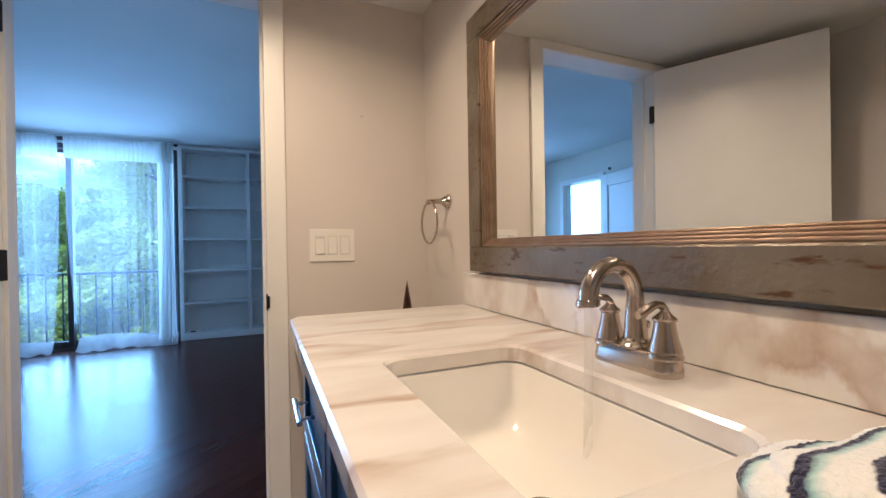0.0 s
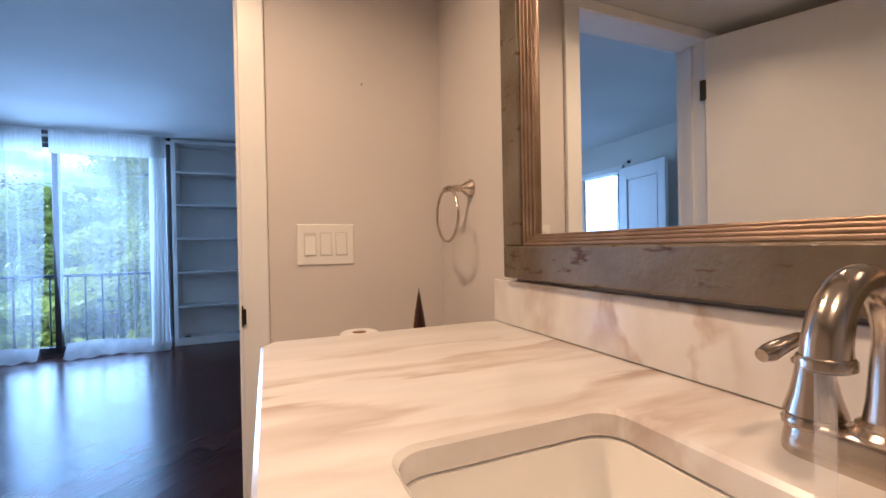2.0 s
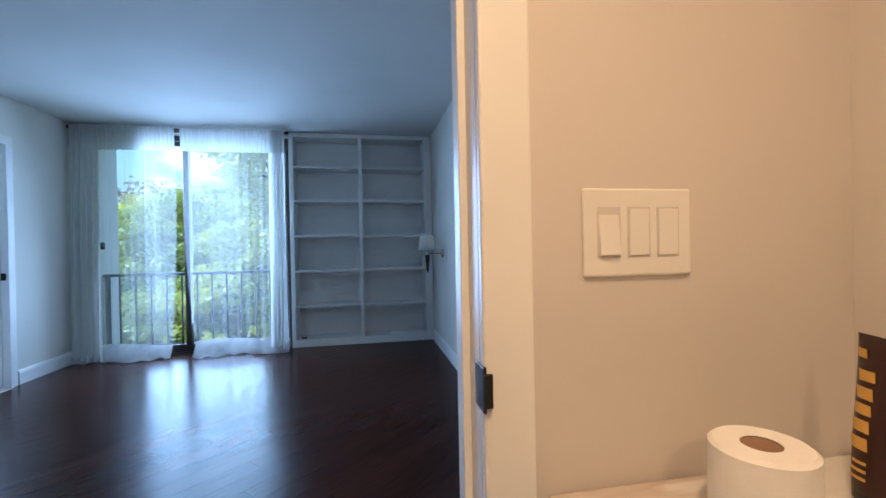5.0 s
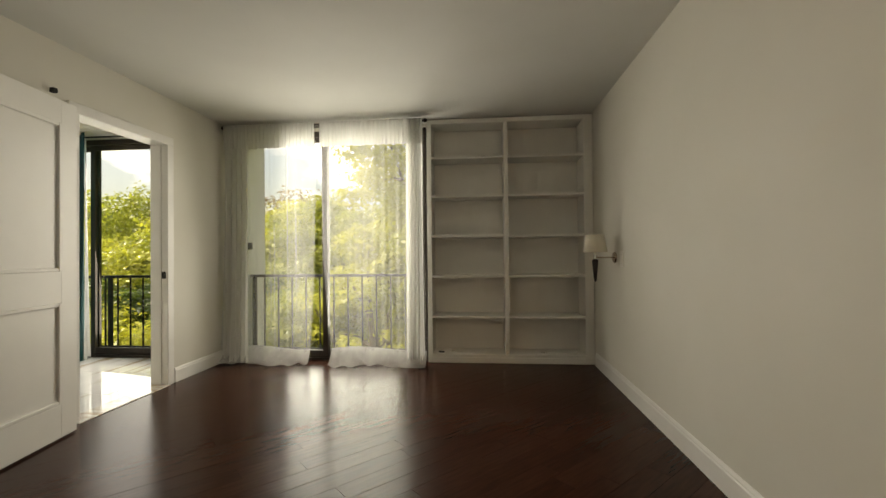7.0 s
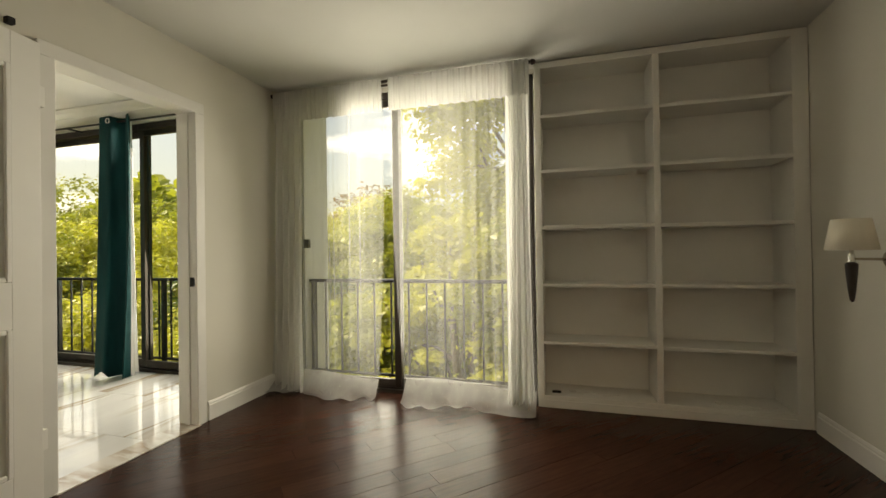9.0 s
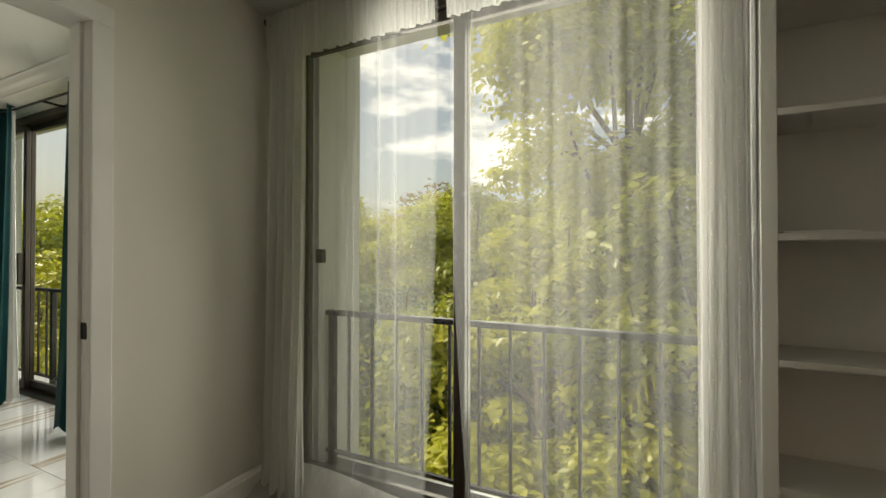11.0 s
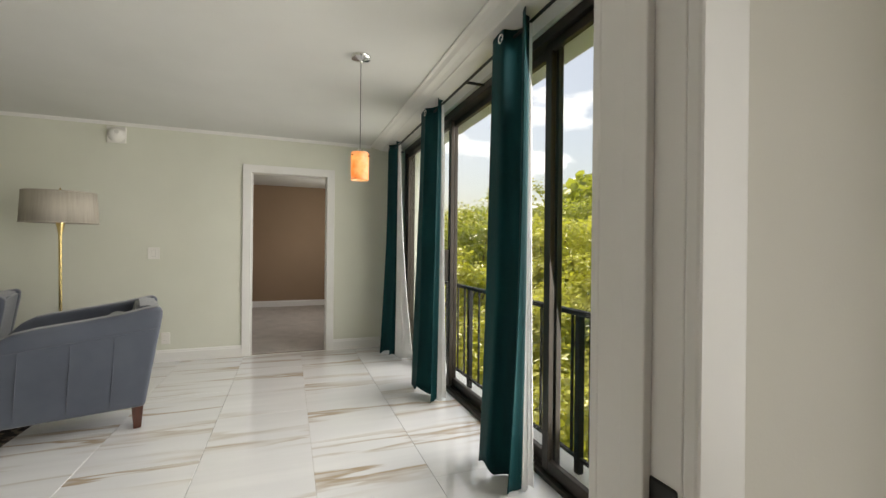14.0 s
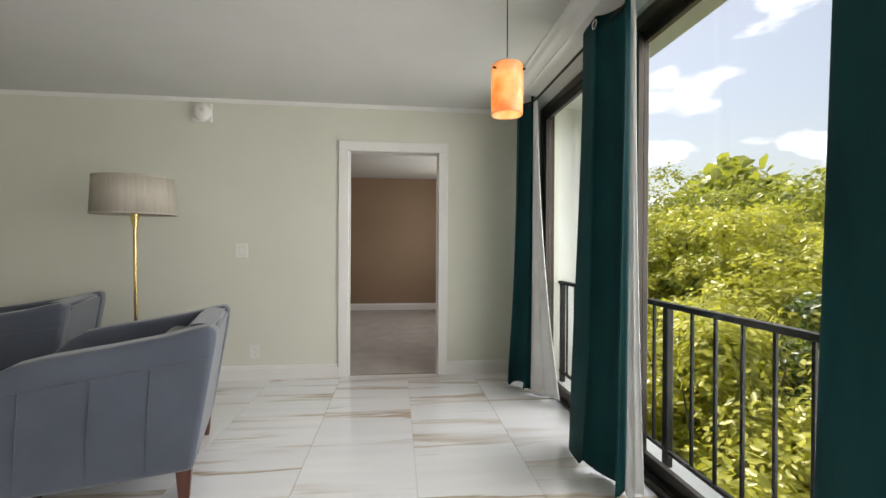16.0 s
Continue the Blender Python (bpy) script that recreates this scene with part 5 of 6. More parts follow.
# ---------------------------------------------------------------- living room
def armchair(m, label):
    root = thing("armchair", m, label, "armchair", "grey-blue tub armchairs")
    side = [(-0.40, 0.155), (-0.425, 0.30), (-0.43, 0.44), (-0.40, 0.54), (-0.35, 0.63), (-0.29, 0.70), (-0.22, 0.742), (-0.12, 0.765), (0.10, 0.795), (0.30, 0.828), (0.42, 0.858), (0.475, 0.865), (0.505, 0.845), (0.502, 0.78), (0.41, 0.155)]
    for s in (1, -1):
        bm = B()
        x0, x1 = (0.30, 0.415) if s > 0 else (-0.415, -0.30)
        a = [bm.verts.new((x0 if s > 0 else x1, y, z)) for y, z in side]
        b = [bm.verts.new(((x1 if s > 0 else x0) + s * 0.025 * (z - 0.155), y, z)) for y, z in side]
        k = len(side)
        for i in range(k):
            bm.faces.new((a[i], a[(i + 1) % k], b[(i + 1) % k], b[i]))
        bm.faces.new(a[::-1])
        bm.faces.new(b)
        bmesh.ops.recalc_face_normals(bm, faces=bm.faces[:])
        rim = [e for e in bm.edges if e.calc_face_angle(0) > radians(50)]
        bmesh.ops.bevel(bm, geom=rim, offset=0.032, segments=5, profile=0.6, affect="EDGES", clamp_overlap=True)
        arm = part("side_panel", bm, M_SOFA, root, smooth=True)
        xo = s * 0.418
        for y, z0, z1 in ((-0.20, 0.19, 0.63), (0.03, 0.19, 0.655), (0.24, 0.19, 0.675)):
            part("seam", tube(B(), [(xo + s * 0.025 * (z0 - 0.155), y - 0.01, z0), (xo + s * (0.025 * ((z0 + z1) / 2 - 0.155) + 0.0025), y, (z0 + z1) / 2), (xo + s * 0.025 * (z1 - 0.155), y + 0.01, z1)], [0.001, 0.003, 0.001], 8), M_SOFA, arm)
        part("seam", tube(B(), [(xo + s * 0.012, -0.33, 0.615), (xo + s * 0.0125, 0.0, 0.652), (xo + s * 0.0125, 0.40, 0.700), (xo + s * 0.0125, 0.475, 0.708)], 0.0022, 6), M_SOFA, arm)
    bm = B()
    prof = [(0.26, 0.40), (0.36, 0.855), (0.42, 0.862), (0.50, 0.845), (0.41, 0.155), (0.30, 0.155)]
    extrude_profile(bm, [(y, z) for y, z in prof], -0.31, 0.31, "X")
    bmesh.ops.bevel(bm, geom=[e for e in bm.edges if e.calc_face_angle(0) > radians(40)], offset=0.02, segments=3, affect="EDGES", clamp_overlap=True)
    part("backrest", bm, M_SOFA, root, smooth=True)
    part("seat", box(B(), (-0.297, -0.40, 0.155), (0.297, 0.30, 0.33), 0.02, 3), M_SOFA, root, smooth=True)
    part("seat_cushion", box(B(), (-0.295, -0.43, 0.332), (0.295, 0.27, 0.46), 0.045, 4), M_SOFA, root, smooth=True)
    cush = box(B(), (-0.29, -0.07, -0.20), (0.29, 0.07, 0.20), 0.06, 4)
    bmesh.ops.transform(cush, matrix=pose(0, 0.225, 0.565, -13, 0, 0), verts=cush.verts[:])
    part("back_cushion", cush, M_SOFA, root, smooth=True)
    for x in (-0.36, 0.36):
        for y in (-0.35, 0.37):
            bm = B()
            box(bm, (x - 0.032, y - 0.032, 0.0), (x + 0.032, y + 0.032, 0.156), 0.003, 1)
            for v in bm.verts:
                if v.co.z < 0.08:
                    v.co.x, v.co.y = x + (v.co.x - x) * 0.66, y + (v.co.y - y) * 0.66
            part("leg", bm, M_LEGS, root, "tapered mahogany leg")
    root.scale = (1, 1, 0.925)
    part("maker_tag", box(B(), (0.4175, -0.36, 0.205), (0.4205, -0.31, 0.214), 0.001, 1), M_CHROME, root, "small metal tag")
    return root


armchair(pose(-6.20, 3.39, 0, 0, 0, 16.5), "grey-blue upholstered tub armchair with mahogany legs")
armchair(pose(-6.97, 2.17, 0.010, 0, 0, 19), "grey-blue upholstered tub armchair on the rug by the wall")


def rug_material():
    m = material("oriental_rug", (0.035, 0.022, 0.018), 0.95, base2=(0.13, 0.07, 0.05), scale=9, detail=3, bump=0.8, bump_scale=240, lo=0.45, hi=0.60)
    return m


M_RUG = rug_material()
M_RUG_B = material("rug_border", (0.02, 0.016, 0.016), 0.95, base2=(0.16, 0.13, 0.10), scale=26, detail=2, bump=0.8, bump_scale=240, lo=0.52, hi=0.58)
rug = thing("rug", pose(0, 0, 0), "dark patterned rug on the marble tiles", "rug")
part("field", box(B(), (-7.05, 0.75, 0.0), (-4.85, 3.02, 0.010), 0.003, 1), M_RUG, rug)
for a, b in (((-7.22, 0.58, 0), (-4.68, 0.75, 0.010)), ((-7.22, 3.02, 0), (-4.68, 3.19, 0.010)), ((-7.22, 0.75, 0), (-7.05, 3.02, 0.010)), ((-4.85, 0.75, 0), (-4.68, 3.02, 0.010))):
    part("border", box(B(), a, b, 0.003, 1), M_RUG_B, rug, "darker patterned border")


def floor_lamp():
    root = thing("floor_lamp", pose(-7.18, 2.94, 0), "brass floor lamp with a taupe linen drum shade", "lamp")
    part("base", lathe(B(), [(0.14, 0), (0.142, 0.006), (0.135, 0.014), (0.05, 0.022), (0.02, 0.035)], segs=40), M_BRASS, root, smooth=True)
    part("pole", lathe(B(), [(0.012, 0.03), (0.012, 1.27), (0.014, 1.30), (0.030, 1.385), (0.031, 1.395), (0.012, 1.40), (0.006, 1.41), (0.006, 1.67)], segs=20), M_BRASS, root, smooth=True)
    sh = part("shade", lathe(B(), [(0.258, 1.395), (0.243, 1.655)], close=False, segs=56), M_SHADE, root, "taupe linen drum shade", smooth=True)
    thicken(sh, 0.004)
    for z, r in ((1.397, 0.2585), (1.653, 0.2435)):
        part("rim", lathe(B(), [(r, -0.006), (r + 0.003, -0.004), (r + 0.003, 0.004), (r, 0.006)], (0, 0, z), close=False, segs=56), M_SHADE, root, smooth=True)
    part("diffuser", lathe(B(), [(0.001, 1.642), (0.238, 1.642), (0.238, 1.646), (0.001, 1.646)], close=False, segs=40), M_PLASTIC, root)
    part("finial", lathe(B(), [(0.004, 1.66), (0.010, 1.672), (0.008, 1.684), (0.002, 1.695)], segs=16), M_BRASS, root, smooth=True)
    root.rotation_euler = (0, radians(1.2), 0)
    return root


floor_lamp()


def pendant():
    root = thing("pendant_lamp", pose(-5.372, 5.208, 0), "lit amber glass pendant lamp on a thin cord", "lamp")
    part("canopy", lathe(B(), [(0.066, H), (0.066, H - 0.006), (0.058, H - 0.018), (0.030, H - 0.026), (0.010, H - 0.032), (0.006, H - 0.042)], segs=36), M_CHROME, root, "chrome canopy", smooth=True)
    part("cord", tube(B(), [(0, 0, H - 0.03), (0, 0, 1.83)], 0.0022, 8), M_RAIL, root, "thin grey cord")
    part("cap", lathe(B(), [(0.012, 1.842), (0.014, 1.836), (0.020, 1.822), (0.020, 1.812)], segs=20), M_CHROME, root, smooth=True)
    sh = part("glass_shade", lathe(B(), [(0.0535, 1.642), (0.0545, 1.648), (0.0555, 1.812), (0.052, 1.819), (0.018, 1.820)], close=False, segs=40), M_AMBER, root, "mottled amber glass", smooth=True)
    thicken(sh, 0.003)
    part("bulb", lathe(B(), [(0.004, 1.665), (0.018, 1.672), (0.024, 1.69), (0.018, 1.715), (0.012, 1.73), (0.012, 1.80)], segs=20), M_BULB, root, "glowing bulb", smooth=True)
    for a in (60, 180, 300):
        c, s = math.cos(radians(a)), math.sin(radians(a))
        part("pin", tube(B(), [(0.052 * c, 0.052 * s, 1.797), (0.066 * c, 0.066 * s, 1.797)], 0.004, 8), M_BLACK, root, "dark fixing pin")
    return root


M_BULB = glowing("bulb_glow", (1.0, 0.60, 0.26), 9, (0.9, 0.9, 0.85))


def amber_glass():
    m = bpy.data.materials.new("amber_glass")
    m.use_nodes = True
    n, l = m.node_tree.nodes, m.node_tree.links
    b, o = n["Principled BSDF"], n["Material Output"]
    c, t, r, tr, mx = n.new("ShaderNodeTexCoord"), n.new("ShaderNodeTexNoise"), n.new("ShaderNodeValToRGB"), n.new("ShaderNodeBsdfTranslucent"), n.new("ShaderNodeMixShader")
    t.inputs["Scale"].default_value, t.inputs["Detail"].default_value = 14.0, 6.0
    r.color_ramp.elements[0].position, r.color_ramp.elements[1].position = 0.35, 0.68
    r.color_ramp.elements[0].color, r.color_ramp.elements[1].color = (0.82, 0.46, 0.20, 1), (0.92, 0.80, 0.62, 1)
    l.new(c.outputs["Object"], t.inputs["Vector"])
    l.new(t.outputs["Fac"], r.inputs["Fac"])
    l.new(r.outputs["Color"], b.inputs["Base Color"])
    l.new(r.outputs["Color"], tr.inputs["Color"])
    b.inputs["Roughness"].default_value = 0.25
    mx.inputs[0].default_value = 0.6
    l.new(b.outputs[0], mx.inputs[1])
    l.new(tr.outputs[0], mx.inputs[2])
    l.new(mx.outputs[0], o.inputs["Surface"])
    return m


M_AMBER = amber_glass()
pendant()

alarm = thing("smoke_alarm", pose(LX, 3.150, 2.315), "white round alarm sounder on the wall", "alarm")
part("base", box(B(), (0, -0.065, -0.065), (0.018, 0.065, 0.065), 0.006, 2), M_PLASTIC, alarm)
part("dome", lathe(B(), [(0.062, 0.018), (0.052, 0.035), (0.040, 0.046), (0.012, 0.050)], axis="X", segs=32), M_PLASTIC, alarm, smooth=True)
part("grille", lathe(B(), [(0.016, 0.048), (0.016, 0.054), (0.006, 0.055)], (0, 0.012, 0.016), "X", 16), M_GROUT, alarm, "grey grille", smooth=True)

alarm.scale = (1.25, 1.25, 1.25)
outlet = thing("wall_outlet", pose(LX, 3.586, 0.245), "white duplex outlet above the skirting", "outlet")
part("plate", box(B(), (0, -0.04, -0.06), (0.006, 0.04, 0.06), 0.003), M_PLASTIC, outlet)
for z in (-0.022, 0.022):
    o = part("socket", box(B(), (0.0055, -0.016, z - 0.014), (0.008, 0.016, z + 0.014), 0.003), M_PLASTIC, outlet)
    for y in (-0.006, 0.006):
        part("slot", box(B(), (0.0075, y - 0.001, z - 0.005), (0.0085, y + 0.001, z + 0.005)), M_BLACK, o)


# ---------------------------------------------------------------- outdoors
GZ = -3.6
ground = B()
box(ground, (-400, 6.8, GZ - 0.5), (400, 500, GZ))
box(ground, (-400, -400, GZ - 0.5), (400, 6.8, GZ))
solid("ground", ground, M_SOIL, "shaded soil under the trees", "ground", kind="structure")
solid("building_wall", box(B(), (-13.0, EX0 + 0.02, GZ), (2.5, EX1 + 0.05, -0.305)), M_EXT, "white stucco wall of the storeys below", "wall", kind="structure")


def leaves_mesh(name, centres, normals, length, width, mat, rng, droop=0.25):
    """Many oval leaves, each its own island of two quads folded along the rib."""
    n = len(centres)
    nn = normals + rng.normal(size=(n, 3)) * 0.42
    nn /= np.linalg.norm(nn, axis=1)[:, None] + 1e-9
    a = rng.normal(size=(n, 3)) - np.array([0, 0, droop])
    a -= nn * np.sum(a * nn, axis=1)[:, None]
    a /= np.linalg.norm(a, axis=1)[:, None] + 1e-9
    b = np.cross(nn, a)
    s = rng.uniform(0.6, 1.3, size=(n, 1))
    ln, w, lift = a * length * s, b * width * s * 0.5, nn * width * 0.16
    corners = [centres - ln * 0.5, centres - ln * 0.18 + w + lift, centres + ln * 0.18 + w * 0.85 + lift, centres + ln * 0.5, centres + ln * 0.18 - w * 0.85 + lift, centres - ln * 0.18 - w + lift]
    co = np.stack(corners, axis=1).reshape(-1, 3).astype(np.float32)
    base = (np.arange(n) * 6)[:, None]
    quad = np.concatenate([base + [0, 3, 2, 1], base + [0, 5, 4, 3]], axis=1).reshape(-1).astype(np.int32)
    me = bpy.data.meshes.new(name)
    me.vertices.add(n * 6)
    me.vertices.foreach_set("co", co.ravel())
    me.loops.add(n * 8)
    me.loops.foreach_set("vertex_index", quad)
    me.polygons.add(n * 2)
    me.polygons.foreach_set("loop_start", np.arange(n * 2, dtype=np.int32) * 4)
    me.polygons.foreach_set("loop_total", np.full(n * 2, 4, dtype=np.int32))
    me.update(calc_edges=True)
    me.materials.append(mat)
    return me


def tree(x, y, top, radius, mat, count, seed, label, leaf=0.13, low=0.35, group="trees outside"):
    """Tapered trunk and limbs, and a lumpy crown of leaf sprays with gaps between them."""
    rng = np.random.default_rng(seed)
    rnd = random.Random(seed)
    root = thing("tree", pose(x, y, GZ), label, "tree", group)
    height = top - GZ
    bm = B()
    lean = (rnd.uniform(-0.3, 0.3), rnd.uniform(-0.3, 0.3))
    trunk = [(lean[0] * k, lean[1] * k + 0.06 * math.sin(5 * k), height * 0.72 * k) for k in (0, 0.2, 0.4, 0.6, 0.8, 1.0)]
    tube(bm, trunk, [0.17, 0.14, 0.125, 0.10, 0.07, 0.03], 9)
    part("trunk", bm, M_BARK, root, smooth=True)
    clumps = []
    crown_c = Vector((lean[0], lean[1], height * (1 - (1 - low) * 0.5)))
    rz = height * (1 - low) * 0.5
    for i in range(64):
        d = Vector((rnd.gauss(0, 1), rnd.gauss(0, 1), rnd.gauss(0.1, 1))).normalized()
        f = rnd.uniform(0.5, 1.0)
        clumps.append(crown_c + Vector((d.x * radius * f, d.y * radius * f, d.z * rz * f)))
    limb = B()
    for c in clumps[:14]:
        s = Vector(trunk[rnd.choice((2, 3, 4))])
        mid = (s + c) / 2 + Vector((rnd.uniform(-0.2, 0.2), rnd.uniform(-0.2, 0.2), rnd.uniform(-0.1, 0.3)))
        tube(limb, [s, mid, c, c + (c - mid) * 0.25], [0.05, 0.032, 0.016, 0.005], 6)
    part("limbs", limb, M_BARK, root, smooth=True)
    count = int(count * 1.35)
    cs = np.array([list(c) for c in clumps])
    size = rng.uniform(0.4, 1.0, size=len(cs)) * radius * 0.30
    share = size ** 2 / np.sum(size ** 2)
    k = rng.choice(len(cs), size=count, p=share)
    d = rng.normal(size=(count, 3))
    d /= np.linalg.norm(d, axis=1)[:, None]
    d[:, 2] = np.where(rng.uniform(size=count) < 0.6, np.abs(d[:, 2]), d[:, 2])
    lump = 1 + 0.22 * np.sin(5.0 * d[:, :1] + k[:, None]) * np.sin(6.0 * d[:, 1:2] + 2.0 * k[:, None])
    rad = rng.uniform(0.35, 1.0, size=(count, 1)) ** 0.4 * lump
    stray = np.where(rng.uniform(size=(count, 1)) < 0.08, rng.uniform(1.0, 1.5, size=(count, 1)), 1.0)
    pts = cs[k] + d * rad * stray * size[k][:, None] * np.array([1.2, 1.2, 0.75])
    ob = new("crown", leaves_mesh("crown", pts, d * 0.7 + np.array([0, 0, 0.75]), leaf * 0.85, leaf * 0.46, mat, rng))
    ob.parent = root
    return root


G, Y, D, R = M_LEAF, M_LEAF_Y, M_LEAF_D, M_LEAF_R
for tx, ty, tt, tr_, tm, tn, lf in (
        (-1.3, 11.0, 7.0, 2.5, Y, 36000, 0.135), (0.9, 10.4, 6.9, 2.2, G, 22000, 0.14), (-2.1, 9.3, 1.6, 1.3, Y, 9000, 0.12), (-0.6, 9.0, 2.2, 1.4, G, 9000, 0.12),
        (-4.3, 13.0, 3.0, 2.1, G, 19000, 0.13), (-6.2, 15.5, 2.9, 2.6, Y, 19000, 0.14), (-8.6, 13.6, 1.9, 2.5, G, 19000, 0.14), (-11.0, 15.8, 2.9, 2.8, Y, 19000, 0.15),
        (-10.6, 11.6, 1.7, 2.3, Y, 19000, 0.13), (-13.2, 12.8, 2.3, 2.6, Y, 19000, 0.14), (-15.2, 10.6, 2.4, 2.6, G, 11000, 0.15), (-17.5, 14.0, 3.4, 3.2, G, 11000, 0.18),
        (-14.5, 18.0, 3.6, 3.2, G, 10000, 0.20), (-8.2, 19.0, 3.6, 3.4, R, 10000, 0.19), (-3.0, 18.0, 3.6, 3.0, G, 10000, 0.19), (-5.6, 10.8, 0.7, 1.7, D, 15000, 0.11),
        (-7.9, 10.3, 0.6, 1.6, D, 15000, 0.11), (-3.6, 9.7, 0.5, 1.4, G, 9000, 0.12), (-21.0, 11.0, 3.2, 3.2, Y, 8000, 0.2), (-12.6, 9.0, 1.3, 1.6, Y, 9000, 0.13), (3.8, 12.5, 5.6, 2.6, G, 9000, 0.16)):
    words = {id(Y): "bright lime-green leafy tree beyond the balcony", id(G): "green leafy tree beyond the balcony", id(D): "leafy tree below the railing, shade in its leaf colour", id(R): "tall tree with rust-tinged foliage"}[id(tm)]
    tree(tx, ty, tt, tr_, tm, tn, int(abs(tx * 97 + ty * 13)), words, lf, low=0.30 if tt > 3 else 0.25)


def shrub(x, y, top, radius, mat, count, seed, leaf, width, label):
    rng = np.random.default_rng(seed)
    rnd = random.Random(seed)
    root = thing("shrub", pose(x, y, GZ), label, "shrub", "shrubs outside")
    stems = B()
    h = top - GZ
    for i in range(7):
        a = rnd.uniform(0, 6.28)
        tip = Vector((math.cos(a) * radius * 0.7, math.sin(a) * radius * 0.7, h * rnd.uniform(0.75, 0.98)))
        tube(stems, [(0.1 * math.cos(a), 0.1 * math.sin(a), 0), tip * 0.5 + Vector((0, 0, h * 0.1)), tip], [0.035, 0.022, 0.008], 6)
    part("stems", stems, M_BARK, root, smooth=True)
    c = rng.normal(size=(34, 3)) * np.array([0.45 * radius, 0.45 * radius, 0.0])
    c[:, 2] = h * rng.uniform(0.55, 0.98, size=34)
    count = int(count * 1.5)
    k = rng.integers(0, 34, size=count)
    d = rng.normal(size=(count, 3))
    pts = c[k] + d * radius * 0.15
    ob = new("leaves", leaves_mesh("leaves", pts, d * 0.4 + np.array([0, 0, 0.8]), leaf, width, mat, rng, 0.1))
    ob.parent = root
    return root


for sx, sy, st, sr, sm, sn, ll, lw in (
        (-5.2, 8.5, 0.05, 1.1, Y, 10500, 0.108, 0.052), (-6.9, 8.6, -0.35, 1.2, Y, 9000, 0.108, 0.052), (-8.6, 8.7, 0.15, 1.2, Y, 10500, 0.108, 0.052), (-4.0, 8.3, -0.9, 1.0, G, 7500, 0.108, 0.052),
        (-10.4, 8.9, 0.0, 1.3, Y, 9000, 0.108, 0.052), (-2.6, 8.2, -0.6, 0.9, Y, 7500, 0.108, 0.052), (-1.2, 8.1, -0.3, 0.9, Y, 9000, 0.108, 0.052), (0.3, 8.4, 0.2, 1.0, G, 7500, 0.108, 0.052), (-6.0, 7.9, -1.2, 0.9, G, 6000, 0.108, 0.052)):
    shrub(sx, sy, st, sr, sm, sn, int(abs(sx * 31 + sy)), ll, lw, "broad-leaved lime-green shrub below the railing" if sm is Y else "green broad-leaved shrub below the railing")


def palm(x, y, z, r, seed, label):
    root = thing("palm", pose(x, y, GZ), label, "palm")
    rnd = random.Random(seed)
    part("trunk", tube(B(), [(0, 0, 0), (0.05, 0.02, (z - GZ) * 0.5), (0, 0, z - GZ)], [0.10, 0.08, 0.06], 9), M_BARK, root, smooth=True)
    for i in range(11):
        a = 2 * math.pi * i / 11 + rnd.uniform(-0.2, 0.2)
        up = rnd.uniform(0.2, 0.9)
        rib, bm = [], B()
        for k in range(12):
            f = k / 11
            rib.append(Vector((math.cos(a) * r * f, math.sin(a) * r * f, (z - GZ) + r * (up * f - 1.1 * f * f))))
        tube(bm, rib, [0.012 * (1 - 0.8 * k / 11) for k in range(12)], 5)
        side = Vector((-math.sin(a), math.cos(a), 0))
        for k in range(2, 23):
            f = k / 23
            p = rib[int(f * 11)].lerp(rib[min(11, int(f * 11) + 1)], f * 11 % 1)
            d = Vector((math.cos(a), math.sin(a), -0.3))
            ln = r * 0.34 * math.sin(math.pi * (0.12 + 0.85 * f))
            for s in (-1, 1):
                tip = p + (side * s * 0.8 + d * 0.55 + Vector((0, 0, -0.35))) * ln
                w = d.normalized() * 0.016
                bm.faces.new([bm.verts.new(v) for v in (p - w, tip, p + w)])
        part("frond", bm, M_LEAF_Y, root)
    return root


palm(-10.0, 10.2, 0.2, 1.5, 3, "arching palm among the shrubs")
palm(-0.3, 8.6, 0.9, 1.4, 8, "arching palm outside the bedroom")
palm(-6.6, 9.4, -0.6, 1.3, 5, "arching palm below the railing")

rng_far = np.random.default_rng(77)
nf = 42000
ang = rng_far.uniform(radians(-75), radians(80), nf)
dist = rng_far.uniform(24, 36, nf)
hz = GZ + (rng_far.uniform(0, 1, nf) ** 0.7) * (7.2 + 1.2 * np.sin(ang * 9) + 0.8 * np.sin(ang * 23))
far_pts = np.stack([-3 - np.sin(ang) * dist, 5 + np.cos(ang) * dist, hz], axis=1)
tagged(new("far_woods", leaves_mesh("far_woods", far_pts, np.tile(np.array([0.0, -0.3, 0.8]), (nf, 1)), 0.75, 0.5, M_LEAF, rng_far)), "distant green woods behind the trees", "woods", kind="stuff")

# ---------------------------------------------------------------- floor pieces
tile_names = {}


def tile_mesh(w, d):
    key = (round(w, 3), round(d, 3))
    if key not in tile_names:
        tile_names[key] = mesh_from("tile", box(B(), (-w / 2, -d / 2, -0.010), (w / 2, d / 2, 0), 0.0012, 1), M_TILE)
    return tile_names[key]


TW, TL, GAP = 0.597, 1.197, 0.0018
row = 0
y = 4.325 - TW * 8
while y < EX0 - 0.01:
    ya, yb = max(0.0, y), min(EX0, y + TW)
    x = WX0 - 0.45 - (0.6 if row % 2 else 0.0) + TL
    while x > LX and yb - ya > 0.02:
        xa, xb = max(LX, x - TL), min(WX0, x)
        if xb - xa > 0.02:
            ob = new("tile", tile_mesh(xb - xa - GAP, yb - ya - GAP))
            ob.parent, ob.location = floor_liv, ((xa + xb) / 2, (ya + yb) / 2, 0)
        x -= TL
    y += TW
    row += 1

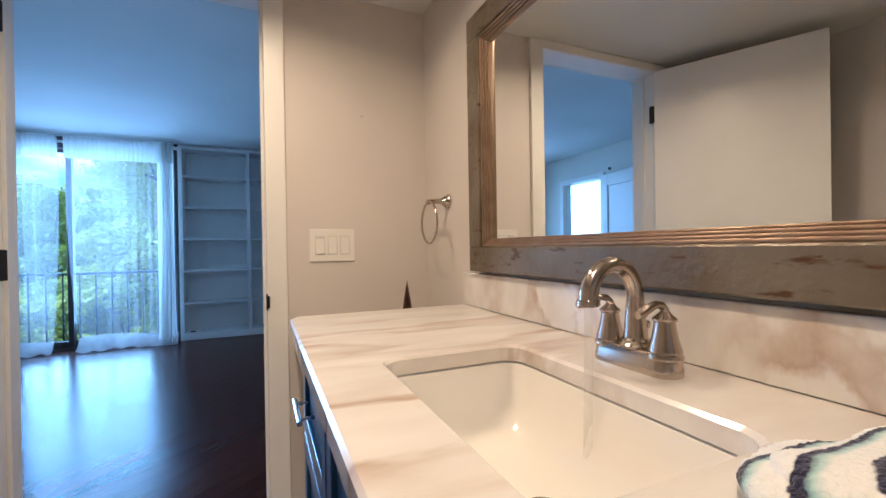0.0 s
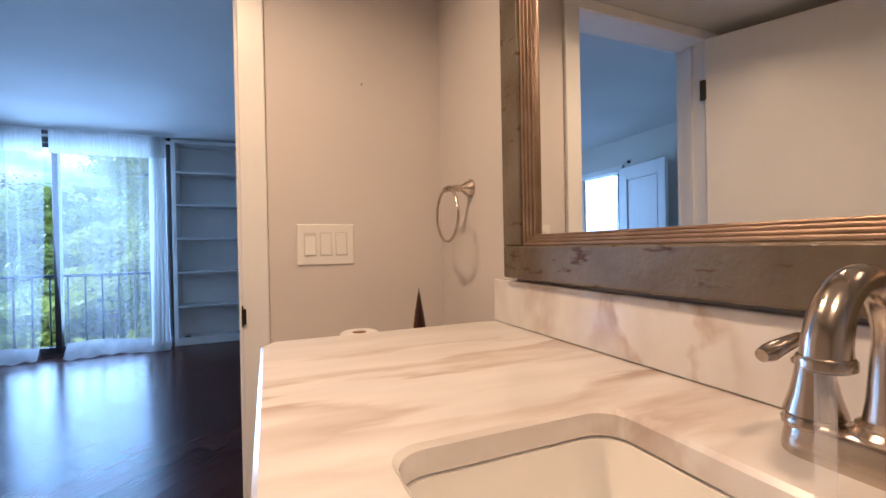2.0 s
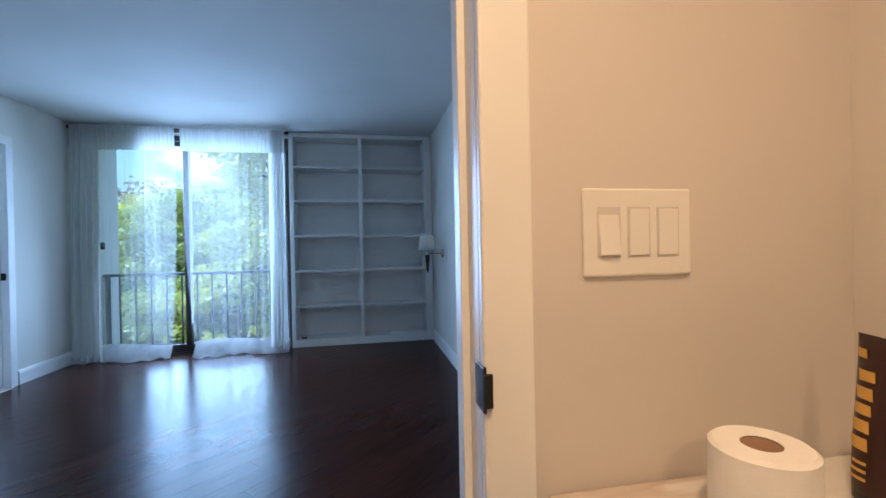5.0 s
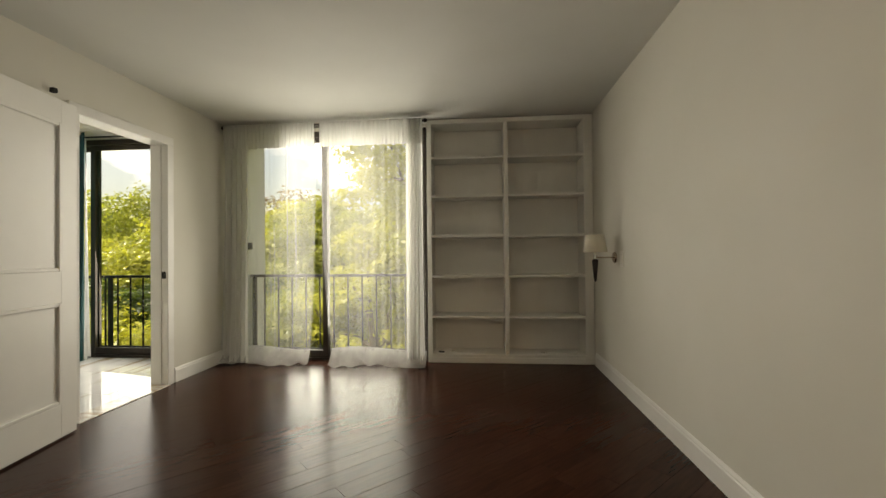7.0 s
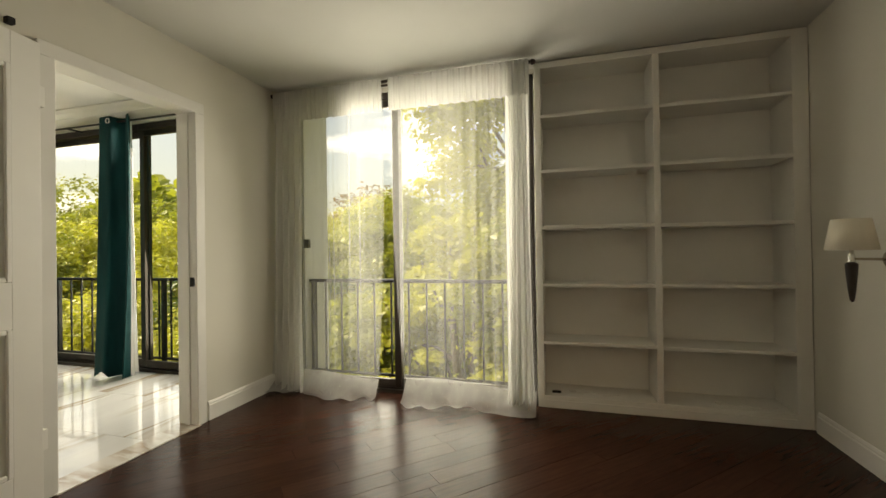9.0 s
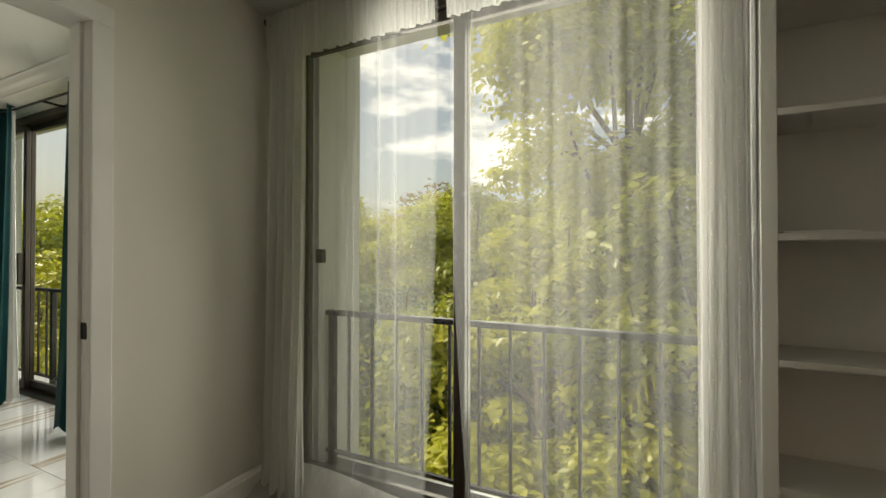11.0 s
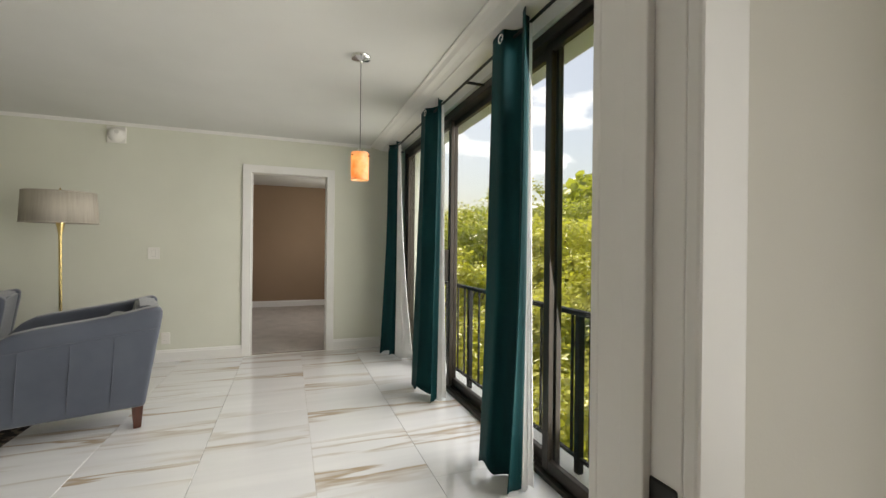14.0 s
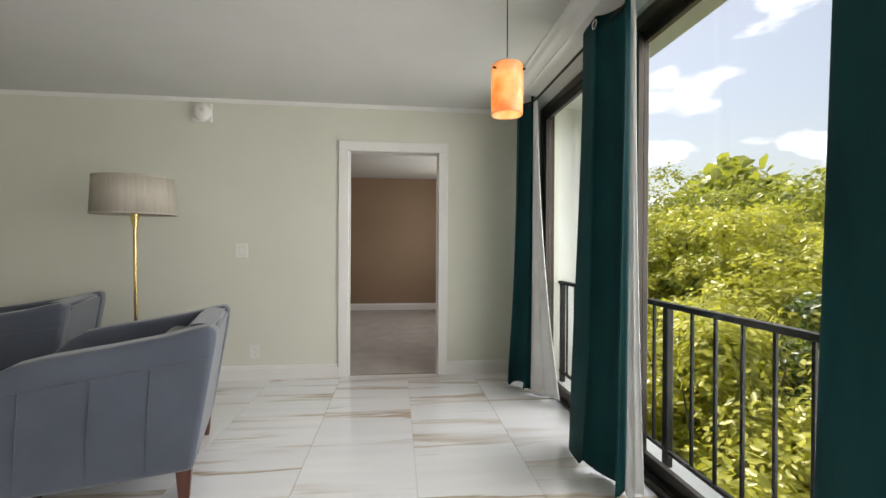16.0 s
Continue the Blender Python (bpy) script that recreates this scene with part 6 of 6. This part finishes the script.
# planks laid on the diagonal, cut to the room
def clip_poly(poly, x0, x1, y0, y1):
    for axis, lim, keep in ((0, x0, 1), (0, x1, -1), (1, y0, 1), (1, y1, -1)):
        out = []
        for i, p in enumerate(poly):
            q = poly[(i + 1) % len(poly)]
            ip, iq = (p[axis] - lim) * keep >= 0, (q[axis] - lim) * keep >= 0
            if ip:
                out.append(p)
            if ip != iq:
                t = (lim - p[axis]) / (q[axis] - p[axis])
                out.append((p[0] + t * (q[0] - p[0]), p[1] + t * (q[1] - p[1])))
        poly = out
        if len(poly) < 3:
            return []
    return poly


prnd = random.Random(12)
PW = 0.122
c45 = math.sqrt(0.5)
k = -40
while k < 60:
    v0, v1 = k * PW + 0.0005, (k + 1) * PW - 0.0005
    u = -4.0 - prnd.uniform(0, 1.2)
    while u < 7.0:
        ln = prnd.choice((0.6, 0.9, 1.2, 1.2, 1.5))
        quad = [(u + 0.0004, v0), (u + ln - 0.0004, v0), (u + ln - 0.0004, v1), (u + 0.0004, v1)]
        u += ln
        poly = clip_poly([((a - b) * c45, (a + b) * c45 + 1.5) for a, b in quad], WX1 + 0.001, BR - 0.001, BY1 - 0.07, 6.045)
        if len(poly) < 3:
            continue
        cx, cy = sum(p[0] for p in poly) / len(poly), sum(p[1] for p in poly) / len(poly)
        bm = B()
        dz = prnd.uniform(-0.0006, 0.0)
        shr = 0.9985
        rot = [(((p[0] - cx) + (p[1] - cy)) * c45, (-(p[0] - cx) + (p[1] - cy)) * c45) for p in poly]
        lo = [bm.verts.new((p[0], p[1], -0.008)) for p in rot]
        mi = [bm.verts.new((p[0], p[1], -0.0007 + dz)) for p in rot]
        hi = [bm.verts.new((p[0] - math.copysign(min(0.0007, abs(p[0]) * 0.5), p[0]), p[1] - math.copysign(min(0.0007, abs(p[1]) * 0.5), p[1]), dz)) for p in rot]
        for a, b in ((lo, mi), (mi, hi)):
            for i in range(len(a)):
                bm.faces.new((a[i], a[(i + 1) % len(a)], b[(i + 1) % len(a)], b[i]))
        bm.faces.new(hi)
        ob = new("plank", mesh_from("plank", bm, M_PLANK))
        ob.parent, ob.location, ob.rotation_euler = floor_bed, (cx, cy, 0), (0, 0, radians(45))
    k += 1
